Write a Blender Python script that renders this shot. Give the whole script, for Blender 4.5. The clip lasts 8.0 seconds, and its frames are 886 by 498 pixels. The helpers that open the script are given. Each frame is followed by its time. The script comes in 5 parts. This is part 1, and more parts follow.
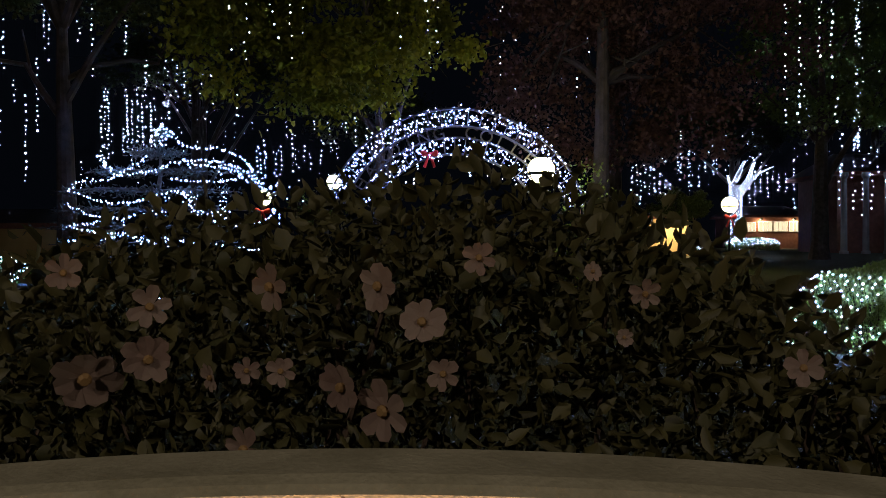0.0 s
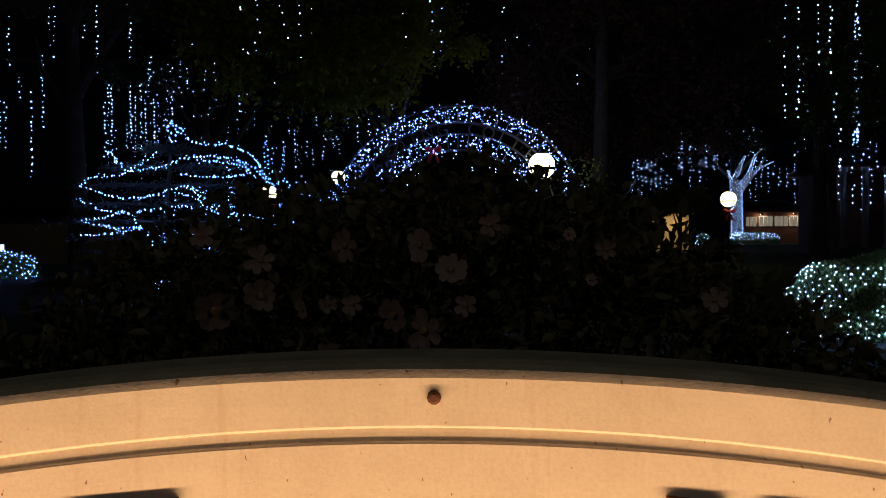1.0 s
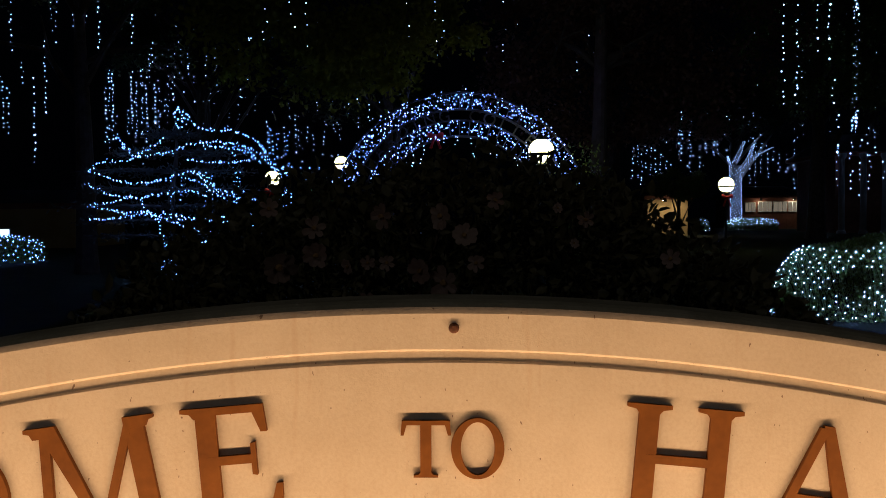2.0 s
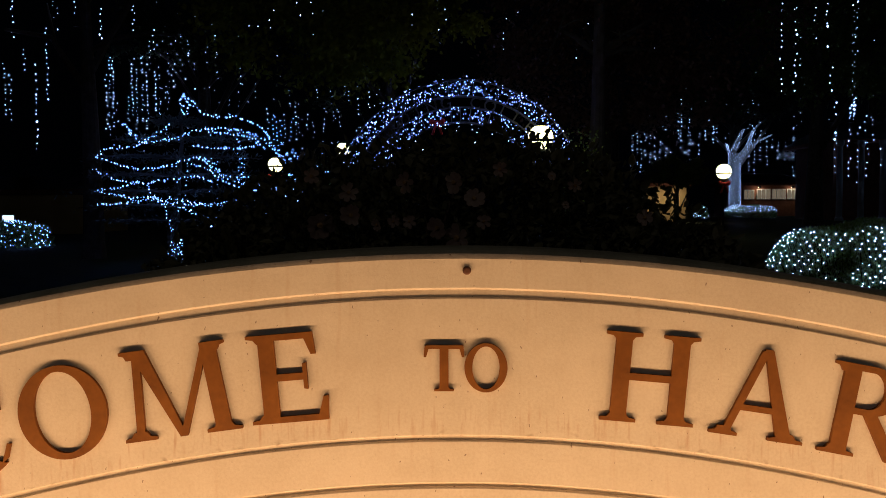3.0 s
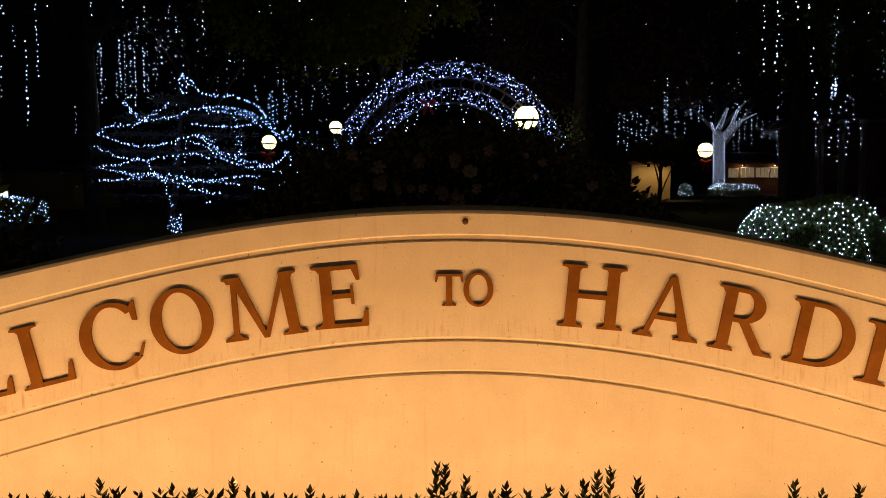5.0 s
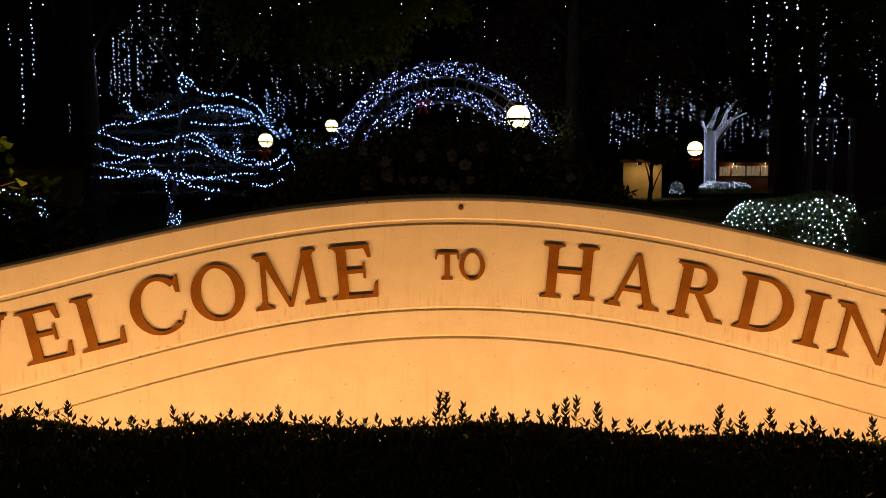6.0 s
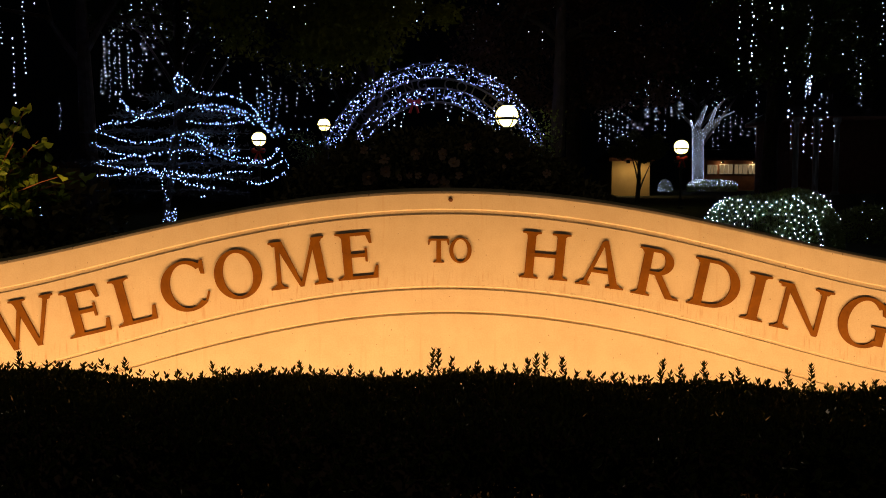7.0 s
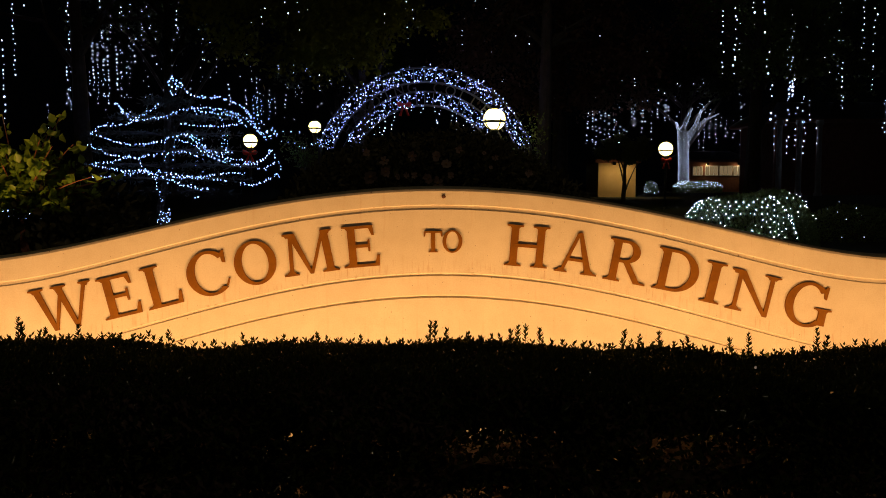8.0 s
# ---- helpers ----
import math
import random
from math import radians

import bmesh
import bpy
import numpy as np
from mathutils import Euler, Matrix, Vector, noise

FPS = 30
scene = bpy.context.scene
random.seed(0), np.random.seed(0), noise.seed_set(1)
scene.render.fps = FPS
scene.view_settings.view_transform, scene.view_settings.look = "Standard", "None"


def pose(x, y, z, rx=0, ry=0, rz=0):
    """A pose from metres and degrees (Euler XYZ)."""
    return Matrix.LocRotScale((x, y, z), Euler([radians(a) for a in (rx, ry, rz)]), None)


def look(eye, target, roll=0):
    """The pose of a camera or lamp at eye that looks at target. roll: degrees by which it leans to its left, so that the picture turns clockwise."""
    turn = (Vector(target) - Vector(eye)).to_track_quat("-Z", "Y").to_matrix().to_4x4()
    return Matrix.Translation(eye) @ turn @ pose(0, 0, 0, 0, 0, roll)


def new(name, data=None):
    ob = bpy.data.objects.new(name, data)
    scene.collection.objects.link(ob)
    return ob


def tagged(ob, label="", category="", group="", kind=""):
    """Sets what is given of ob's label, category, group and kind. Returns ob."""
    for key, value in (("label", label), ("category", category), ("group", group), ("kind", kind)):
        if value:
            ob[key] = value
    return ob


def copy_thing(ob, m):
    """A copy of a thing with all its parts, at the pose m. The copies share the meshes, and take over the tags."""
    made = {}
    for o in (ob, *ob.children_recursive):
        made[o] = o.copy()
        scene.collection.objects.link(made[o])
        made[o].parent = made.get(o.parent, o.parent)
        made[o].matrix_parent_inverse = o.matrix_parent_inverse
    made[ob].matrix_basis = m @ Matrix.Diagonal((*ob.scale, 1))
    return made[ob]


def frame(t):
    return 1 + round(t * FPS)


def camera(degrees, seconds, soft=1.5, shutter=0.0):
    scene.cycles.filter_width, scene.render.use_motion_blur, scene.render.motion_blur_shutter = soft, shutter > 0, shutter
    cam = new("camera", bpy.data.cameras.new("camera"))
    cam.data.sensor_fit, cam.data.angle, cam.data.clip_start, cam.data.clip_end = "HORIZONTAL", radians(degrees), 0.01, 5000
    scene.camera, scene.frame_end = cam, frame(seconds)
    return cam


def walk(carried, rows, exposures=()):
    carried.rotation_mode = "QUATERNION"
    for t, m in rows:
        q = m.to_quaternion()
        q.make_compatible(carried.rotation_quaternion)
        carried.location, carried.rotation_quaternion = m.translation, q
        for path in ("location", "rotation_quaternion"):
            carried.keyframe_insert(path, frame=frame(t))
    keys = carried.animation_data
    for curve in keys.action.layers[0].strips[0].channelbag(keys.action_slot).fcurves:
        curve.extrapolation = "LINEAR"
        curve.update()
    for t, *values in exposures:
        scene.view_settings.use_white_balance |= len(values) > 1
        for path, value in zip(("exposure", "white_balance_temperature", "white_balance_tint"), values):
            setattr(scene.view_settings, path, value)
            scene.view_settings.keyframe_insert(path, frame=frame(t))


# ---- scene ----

# ---------------------------------------------------------------- camera
cam = camera(56.9, 8.0, soft=0.9)
PATH = [
    (0, (0.088, -0.850, 1.813), (0.022, 1.148, 1.794), -0.12),
    (0.5, (0.079, -1.094, 1.789), (0.010, 0.905, 1.764), -0.18),
    (1, (0.063, -1.350, 1.766), (-0.007, 0.648, 1.736), -0.20),
    (1.5, (0.050, -1.583, 1.756), (-0.020, 0.415, 1.708), -0.18),
    (3, (0.012, -2.234, 1.665), (-0.057, -0.238, 1.570), -0.13),
    (3.5, (-0.006, -2.456, 1.641), (-0.069, -0.460, 1.529), -0.07),
    (4, (-0.010, -2.711, 1.636), (-0.063, -0.716, 1.512), -0.03),
    (4.5, (-0.015, -2.954, 1.639), (-0.060, -0.959, 1.498), -0.02),
    (6, (-0.041, -3.753, 1.598), (-0.063, -1.759, 1.445), 0.03),
    (6.5, (-0.040, -4.040, 1.585), (-0.050, -2.046, 1.430), 0.02),
    (7, (-0.042, -4.304, 1.579), (-0.041, -2.310, 1.422), 0.00),
    (7.5, (-0.056, -4.557, 1.560), (-0.039, -2.563, 1.406), -0.03),
    (8, (-0.077, -4.871, 1.561), (-0.047, -2.877, 1.408), -0.02),
]
EXPOSURES = [(0, 3.0, 5800, 12), (0.3, 1.65, 5300, 14), (0.6, 0.90, 5150, 14), (1.0, 0.62, 5050, 12), (1.5, 0.38, 4950, 11),
             (3.0, 0.0, 5150, 12), (4.5, 0.0, 6250, 14), (8, 0.18, 6900, 11)]
walk(cam, [(t, look(eye, target, roll)) for t, eye, target, roll in PATH], EXPOSURES)

# ---------------------------------------------------------------- night sky and large lights
world = bpy.data.worlds.new("night_sky")
scene.world = world
world.use_nodes = True
world.node_tree.nodes["Background"].inputs[0].default_value = (0.35, 0.45, 0.7, 1)
world.node_tree.nodes["Background"].inputs[1].default_value = 0.0004

FLOOD_X = (-2.7, -1.35, 0.0, 1.35, 2.7)
FLOOD_POWER = 19.5
FLOOD_COLOUR = (1.0, 0.485, 0.160)
FLOOD_Y = -0.86
GLOBE_STRENGTH = 5.5
STREET_POWER = 84.0


def lamp(name, kind, place, target, power, colour, **settings):
    data = bpy.data.lights.new(name, kind)
    data.energy, data.color = power, colour
    for key, value in settings.items():
        if key == "size":
            data.size = value
        if key == "size_y":
            data.shape, data.size_y = "RECTANGLE", value
        if key == "radius":
            data.shadow_soft_size = value
    ob = new(name, data)
    ob.matrix_world = look(place, target)
    return tagged(ob, kind="structure")


for fx in FLOOD_X:
    lamp("flood_light", "AREA", (fx, FLOOD_Y, 0.15), (fx, 0.0, 2.9), FLOOD_POWER, FLOOD_COLOUR, size=1.33, size_y=0.09)

# ---------------------------------------------------------------- materials


def nodes_of(name):
    m = bpy.data.materials.new(name)
    m.use_nodes = True
    nt = m.node_tree
    return m, nt, nt.nodes["Principled BSDF"]


def surface(name, dark, light, rough=0.6, metal=0.0, scale=8.0, fine=90.0, bump=0.2, depth=0.002, per_piece=0.0, island=False, spec=0.5, through_light=0.0):
    """Two scales of noise between two colours, fine relief."""
    m, nt, bsdf = nodes_of(name)
    L, N = nt.links, nt.nodes
    tc = N.new("ShaderNodeTexCoord")
    n1 = N.new("ShaderNodeTexNoise")
    n1.inputs["Scale"].default_value, n1.inputs["Detail"].default_value = scale, 4
    n2 = N.new("ShaderNodeTexNoise")
    n2.inputs["Scale"].default_value, n2.inputs["Detail"].default_value = fine, 3
    L.new(tc.outputs["Object"], n1.inputs["Vector"])
    L.new(tc.outputs["Object"], n2.inputs["Vector"])
    add = N.new("ShaderNodeMath")
    add.operation = "MULTIPLY_ADD"
    add.inputs[1].default_value = 0.35
    L.new(n2.outputs["Fac"], add.inputs[0])
    L.new(n1.outputs["Fac"], add.inputs[2])
    fac = add.outputs[0]
    if per_piece:
        rnd = N.new("ShaderNodeNewGeometry" if island else "ShaderNodeObjectInfo")
        mix = N.new("ShaderNodeMath")
        mix.operation = "MULTIPLY_ADD"
        mix.inputs[1].default_value = per_piece
        L.new(rnd.outputs["Random Per Island" if island else "Random"], mix.inputs[0])
        L.new(fac, mix.inputs[2])
        fac = mix.outputs[0]
    ramp = N.new("ShaderNodeValToRGB")
    ramp.color_ramp.elements[0].position, ramp.color_ramp.elements[1].position = 0.35, 0.95 + per_piece * 0.6
    ramp.color_ramp.elements[0].color, ramp.color_ramp.elements[1].color = (*dark, 1), (*light, 1)
    L.new(fac, ramp.inputs[0])
    L.new(ramp.outputs[0], bsdf.inputs["Base Color"])
    bsdf.inputs["Roughness"].default_value, bsdf.inputs["Metallic"].default_value = rough, metal
    bsdf.inputs["Specular IOR Level"].default_value = spec
    if bump:
        b = N.new("ShaderNodeBump")
        b.inputs["Strength"].default_value, b.inputs["Distance"].default_value = bump, depth
        L.new(n2.outputs["Fac"], b.inputs["Height"])
        L.new(b.outputs[0], bsdf.inputs["Normal"])
    if through_light:
        out = N["Material Output"]
        tr = N.new("ShaderNodeBsdfTranslucent")
        L.new(ramp.outputs[0], tr.inputs["Color"])
        ms = N.new("ShaderNodeMixShader")
        ms.inputs[0].default_value = through_light
        L.new(bsdf.outputs[0], ms.inputs[1])
        L.new(tr.outputs[0], ms.inputs[2])
        L.new(ms.outputs[0], out.inputs["Surface"])
    return m


def stucco():
    """Cream painted stucco: mottling, trowel relief, drip stains, small chips."""
    m, nt, bsdf = nodes_of("cream_stucco")
    L, N = nt.links, nt.nodes
    tc = N.new("ShaderNodeTexCoord")

    def noise_at(scale, detail=4, stretch=None):
        n = N.new("ShaderNodeTexNoise")
        n.inputs["Scale"].default_value, n.inputs["Detail"].default_value = scale, detail
        if stretch:
            mp = N.new("ShaderNodeMapping")
            mp.inputs["Scale"].default_value = stretch
            L.new(tc.outputs["Object"], mp.inputs["Vector"])
            L.new(mp.outputs[0], n.inputs["Vector"])
        else:
            L.new(tc.outputs["Object"], n.inputs["Vector"])
        return n

    def ramp_of(src, p0, p1, c0, c1):
        r = N.new("ShaderNodeValToRGB")
        r.color_ramp.elements[0].position, r.color_ramp.elements[1].position = p0, p1
        r.color_ramp.elements[0].color, r.color_ramp.elements[1].color = (*c0, 1), (*c1, 1)
        L.new(src, r.inputs[0])
        return r

    def mixed(fac, a, b, amount=None):
        x = N.new("ShaderNodeMix")
        x.data_type = "RGBA"
        if amount is not None:
            f = N.new("ShaderNodeMath")
            f.operation = "MULTIPLY"
            f.inputs[1].default_value = amount
            L.new(fac, f.inputs[0])
            fac = f.outputs[0]
        L.new(fac, x.inputs["Factor"])
        L.new(a, x.inputs["A"])
        if isinstance(b, tuple):
            x.inputs["B"].default_value = (*b, 1)
        else:
            L.new(b, x.inputs["B"])
        return x.outputs["Result"]

    big, mid, fine = noise_at(2.2, 5), noise_at(14, 4), noise_at(230, 3)
    base = ramp_of(big.outputs["Fac"], 0.25, 0.75, (0.66, 0.59, 0.48), (0.76, 0.70, 0.58)).outputs[0]
    mot = ramp_of(mid.outputs["Fac"], 0.42, 0.72, (0, 0, 0), (1, 1, 1))
    col = mixed(mot.outputs[0], base, (0.60, 0.52, 0.40), 0.35)
    speck = noise_at(120, 3)
    sp = ramp_of(speck.outputs["Fac"], 0.40, 0.70, (0, 0, 0), (1, 1, 1))
    col = mixed(sp.outputs[0], col, (0.52, 0.43, 0.31), 0.30)
    blotch = noise_at(4.5, 6)
    bl = ramp_of(blotch.outputs["Fac"], 0.50, 0.68, (0, 0, 0), (1, 1, 1))
    col = mixed(bl.outputs[0], col, (0.78, 0.70, 0.58), 0.35)
    drips = noise_at(7, 4, (5.0, 1.0, 0.35))
    drip = ramp_of(drips.outputs["Fac"], 0.60, 0.78, (0, 0, 0), (1, 1, 1))
    col = mixed(drip.outputs[0], col, (0.48, 0.30, 0.15), 0.26)
    xyz = N.new("ShaderNodeSeparateXYZ")
    L.new(tc.outputs["Object"], xyz.inputs[0])

    def calc(op, a, b):
        m2 = N.new("ShaderNodeMath")
        m2.operation = op
        for k, v in enumerate((a, b)):
            if isinstance(v, float):
                m2.inputs[k].default_value = v
            else:
                L.new(v, m2.inputs[k])
        return m2.outputs[0]
    off = calc("ADD", xyz.outputs["X"], 0.025)
    q = calc("MULTIPLY", off, off)
    foot = calc("SUBTRACT", calc("ADD", xyz.outputs["Z"], calc("MULTIPLY", q, 0.1172)), calc("MULTIPLY", calc("MULTIPLY", q, q), 0.0063))
    below = calc("MULTIPLY", ramp_of(calc("SUBTRACT", foot, 0.6), 0.43, 0.47, (0, 0, 0), (1, 1, 1)).outputs[0], ramp_of(calc("SUBTRACT", foot, 0.6), 0.50, 0.545, (1, 1, 1), (0, 0, 0)).outputs[0])
    streak = noise_at(6, 5, (12.0, 1.0, 1.2))
    st = ramp_of(streak.outputs["Fac"], 0.54, 0.74, (0, 0, 0), (1, 1, 1))
    col = mixed(calc("MULTIPLY", st.outputs[0], below), col, (0.42, 0.20, 0.06), 0.5)
    grime = noise_at(26, 5, (1.0, 1.0, 1.6))
    gr = ramp_of(grime.outputs["Fac"], 0.56, 0.70, (0, 0, 0), (1, 1, 1))
    edge = ramp_of(calc("ABSOLUTE", calc("SUBTRACT", foot, 1.047), 0.0), 0.0, 0.016, (1, 1, 1), (0, 0, 0))
    col = mixed(calc("MULTIPLY", gr.outputs[0], edge.outputs[0]), col, (0.30, 0.20, 0.10), 0.7)
    chips = noise_at(85, 2, (1.0, 1.0, 0.6))
    chip = ramp_of(chips.outputs["Fac"], 0.715, 0.74, (0, 0, 0), (1, 1, 1))
    col = mixed(chip.outputs[0], col, (0.16, 0.09, 0.05), 0.8)
    L.new(col, bsdf.inputs["Base Color"])
    bsdf.inputs["Roughness"].default_value = 0.85
    b1 = N.new("ShaderNodeBump")
    b1.inputs["Strength"].default_value, b1.inputs["Distance"].default_value = 0.25, 0.002
    L.new(fine.outputs["Fac"], b1.inputs["Height"])
    b2 = N.new("ShaderNodeBump")
    b2.inputs["Strength"].default_value, b2.inputs["Distance"].default_value = 0.35, 0.006
    L.new(mid.outputs["Fac"], b2.inputs["Height"])
    L.new(b1.outputs[0], b2.inputs["Normal"])
    L.new(b2.outputs[0], bsdf.inputs["Normal"])
    return m


def glow(name, colour, strength, sampled=False, varied=0.0):
    m = bpy.data.materials.new(name)
    m.use_nodes = True
    nt = m.node_tree
    nt.nodes.remove(nt.nodes["Principled BSDF"])
    e = nt.nodes.new("ShaderNodeEmission")
    e.inputs[0].default_value, e.inputs[1].default_value = (*colour, 1), strength
    if varied:
        g = nt.nodes.new("ShaderNodeNewGeometry")
        mr = nt.nodes.new("ShaderNodeMapRange")
        mr.inputs["To Min"].default_value, mr.inputs["To Max"].default_value = strength * (1 - varied), strength * (1 + varied)
        nt.links.new(g.outputs["Random Per Island"], mr.inputs["Value"])
        nt.links.new(mr.outputs[0], e.inputs[1])
    nt.links.new(e.outputs[0], nt.nodes["Material Output"].inputs[0])
    if not sampled:
        m.cycles.emission_sampling = "NONE"
    return m


M_STUCCO = stucco()
M_TOP_STUCCO = surface("olive_top_stucco", (0.23, 0.21, 0.125), (0.47, 0.425, 0.29), rough=0.95, scale=9, fine=120, bump=0.5, depth=0.004)
M_LETTER = surface("rusted_bronze_paint", (0.125, 0.043, 0.003), (0.27, 0.104, 0.006), rough=0.6, metal=0.0, scale=9, fine=60, bump=0.35, spec=0.2)
M_BOLT = surface("rusty_iron", (0.05, 0.022, 0.012), (0.16, 0.06, 0.025), rough=0.8, scale=60, fine=300)
M_HEDGE = surface("hedge_leaf", (0.020, 0.031, 0.008), (0.06, 0.078, 0.021), rough=0.12, per_piece=0.5, island=True, bump=0, through_light=0.45)
M_TWIG = surface("twig_bark", (0.05, 0.032, 0.02), (0.12, 0.08, 0.05), rough=0.8, scale=20)
M_CAMELLIA = surface("glossy_dark_leaf", (0.026, 0.034, 0.009), (0.085, 0.075, 0.022), rough=0.6, per_piece=0.5, island=True, bump=0)
M_PETAL = surface("pale_pink_petal", (0.24, 0.14, 0.11), (0.37, 0.27, 0.21), rough=0.6, per_piece=0.3, bump=0, through_light=0.3)
M_STAMEN = surface("yellow_stamen", (0.26, 0.15, 0.05), (0.36, 0.22, 0.08), rough=0.7, bump=0)
M_MAPLE = surface("yellow_green_leaf", (0.11, 0.14, 0.007), (0.28, 0.30, 0.018), rough=0.5, per_piece=0.6, island=True, bump=0, through_light=0.45)
M_RUSSET = surface("russet_leaf", (0.07, 0.035, 0.025), (0.17, 0.09, 0.07), rough=0.55, per_piece=0.6, island=True, bump=0, through_light=0.3)
M_GREEN = surface("dark_green_leaf", (0.035, 0.06, 0.018), (0.09, 0.12, 0.035), rough=0.45, per_piece=0.6, island=True, bump=0, through_light=0.3)
# lighter copy of the dark green leaf, bulb light put into its colour
M_LIT_LEAF = surface("light_painted_leaf", (0.08, 0.14, 0.03), (0.19, 0.27, 0.06), rough=0.45, per_piece=0.6, island=True, bump=0, through_light=0.3)
M_PRIVET = surface("bright_shrub_leaf", (0.11, 0.25, 0.03), (0.28, 0.43, 0.06), rough=0.4, per_piece=0.5, island=True, bump=0, through_light=0.35)
M_STEM = surface("reddish_stem", (0.22, 0.07, 0.04), (0.40, 0.16, 0.09), rough=0.6, scale=20)
M_NEEDLE = surface("grey_green_needles", (0.025, 0.035, 0.028), (0.06, 0.07, 0.055), rough=0.6, per_piece=0.5, island=True, bump=0)
M_BARK = surface("grey_bark", (0.035, 0.030, 0.024), (0.115, 0.10, 0.082), rough=0.9, scale=5, fine=40, bump=0.6, depth=0.02)
M_METAL = surface("dark_green_metal", (0.012, 0.018, 0.015), (0.03, 0.04, 0.034), rough=0.45, metal=0.4, scale=20)
M_IRON = surface("grey_arch_iron", (0.05, 0.05, 0.055), (0.10, 0.10, 0.11), rough=0.5, metal=0.4, scale=12)
M_WIRE = surface("dark_wire", (0.006, 0.009, 0.007), (0.014, 0.018, 0.015), rough=0.9, bump=0, spec=0.05)
M_BOW = surface("red_velvet", (0.28, 0.008, 0.01), (0.5, 0.02, 0.02), rough=0.8, scale=14)
M_GRASS = surface("night_lawn", (0.018, 0.026, 0.008), (0.05, 0.065, 0.02), rough=0.9, scale=1.5, fine=60, bump=0.6, depth=0.02)
M_MULCH = surface("mulch_bed", (0.03, 0.018, 0.010), (0.09, 0.055, 0.03), rough=0.95, scale=12, fine=120, bump=0.8, depth=0.02)
M_BEIGE = surface("beige_wall_paint", (0.50, 0.35, 0.13), (0.62, 0.46, 0.20), rough=0.85, scale=1.2, fine=40)
M_BRICK = surface("red_brown_brick", (0.12, 0.05, 0.03), (0.24, 0.10, 0.06), rough=0.85, scale=3, fine=30)
M_ROOF = surface("dark_shingle", (0.03, 0.028, 0.026), (0.07, 0.062, 0.055), rough=0.9, scale=4, fine=30)
M_WHITE = surface("white_trim_paint", (0.62, 0.62, 0.60), (0.78, 0.78, 0.76), rough=0.6, scale=2)
M_GREYPAINT = surface("grey_column_paint", (0.16, 0.16, 0.155), (0.24, 0.24, 0.23), rough=0.7, scale=2)
M_ASPHALT = surface("asphalt", (0.03, 0.03, 0.03), (0.065, 0.062, 0.06), rough=0.9, scale=3, fine=150, bump=0.5, depth=0.006)
M_GLOBE = glow("lit_globe_glass", (1.0, 0.80, 0.30), GLOBE_STRENGTH, sampled=True)
M_BULB = glow("cool_white_bulb", (0.56, 0.67, 1.0), 4.0, varied=0.75)
M_BULB_NEAR = glow("cool_white_net_bulb", (0.45, 0.56, 1.0), 46.0, sampled=True, varied=0.6)
M_BULB_BLUE = glow("blue_white_bulb", (0.27, 0.42, 1.0), 4.4, varied=0.6)
M_BULB_ARCH = glow("violet_white_bulb", (0.30, 0.38, 1.0), 3.0, varied=0.75)
M_WINDOW = glow("lit_room_window", (1.0, 0.72, 0.40), 0.15)
M_WINDOW_DIM = glow("dim_room_window", (1.0, 0.74, 0.45), 0.12)
M_WINDOW_W = glow("lit_white_window", (0.85, 0.95, 1.0), 1.6)
M_FLOODLENS = glow("lit_flood_lens", (1.0, 0.66, 0.33), 1.6)
M_WALLWASH = glow("added_downlight", (1.0, 0.68, 0.34), 115.0, sampled=True)

# ---------------------------------------------------------------- mesh helpers


def link(name, me, parent=None, label=""):
    ob = new(name, me)
    if parent is not None:
        ob.parent = parent
    if label:
        ob["label"] = label
    return ob


def part(name, bm, material, parent=None, label="", smooth=False):
    """One mesh object out of a bmesh, under a thing or under a part."""
    me = bpy.data.meshes.new(name)
    bm.to_mesh(me)
    bm.free()
    me.materials.append(material)
    if smooth:
        me.shade_smooth()
    return link(name, me, parent, label)


def solids(name, centres, sizes, shape_v, shape_f, material, parent=None, label=""):
    """Many small copies of one solid in one mesh."""
    centres = np.asarray(centres, dtype=np.float32)
    n, k = len(centres), len(shape_v)
    v = (centres[:, None, :] + np.asarray(shape_v)[None] * np.asarray(sizes, dtype=np.float32).reshape(-1, 1, 1)).reshape(-1, 3)
    f = (np.arange(n)[:, None, None] * k + np.asarray(shape_f)[None]).reshape(-1, 3)
    me = bpy.data.meshes.new(name)
    me.vertices.add(len(v))
    me.vertices.foreach_set("co", v.astype(np.float32).reshape(-1))
    me.loops.add(len(f) * 3)
    me.loops.foreach_set("vertex_index", f.astype(np.int32).reshape(-1))
    me.polygons.add(len(f))
    me.polygons.foreach_set("loop_start", np.arange(0, len(f) * 3, 3, dtype=np.int32))
    me.update(calc_edges=True)
    me.materials.append(material)
    return link(name, me, parent, label)


OCTA_V = ((1, 0, 0), (-1, 0, 0), (0, 1, 0), (0, -1, 0), (0, 0, 1.25), (0, 0, -1.25))
OCTA_F = ((0, 2, 4), (2, 1, 4), (1, 3, 4), (3, 0, 4), (2, 0, 5), (1, 2, 5), (3, 1, 5), (0, 3, 5))


def bulbs(points, size, material, parent, jitter=0.3):
    pts = np.asarray(points)
    s = 0.74 * size * (1 + jitter * (np.random.rand(len(pts)) * 2 - 1))
    return tagged(solids("bulb_run", pts, s, OCTA_V, OCTA_F, material, parent, "small glowing light bulbs"), kind="stuff")


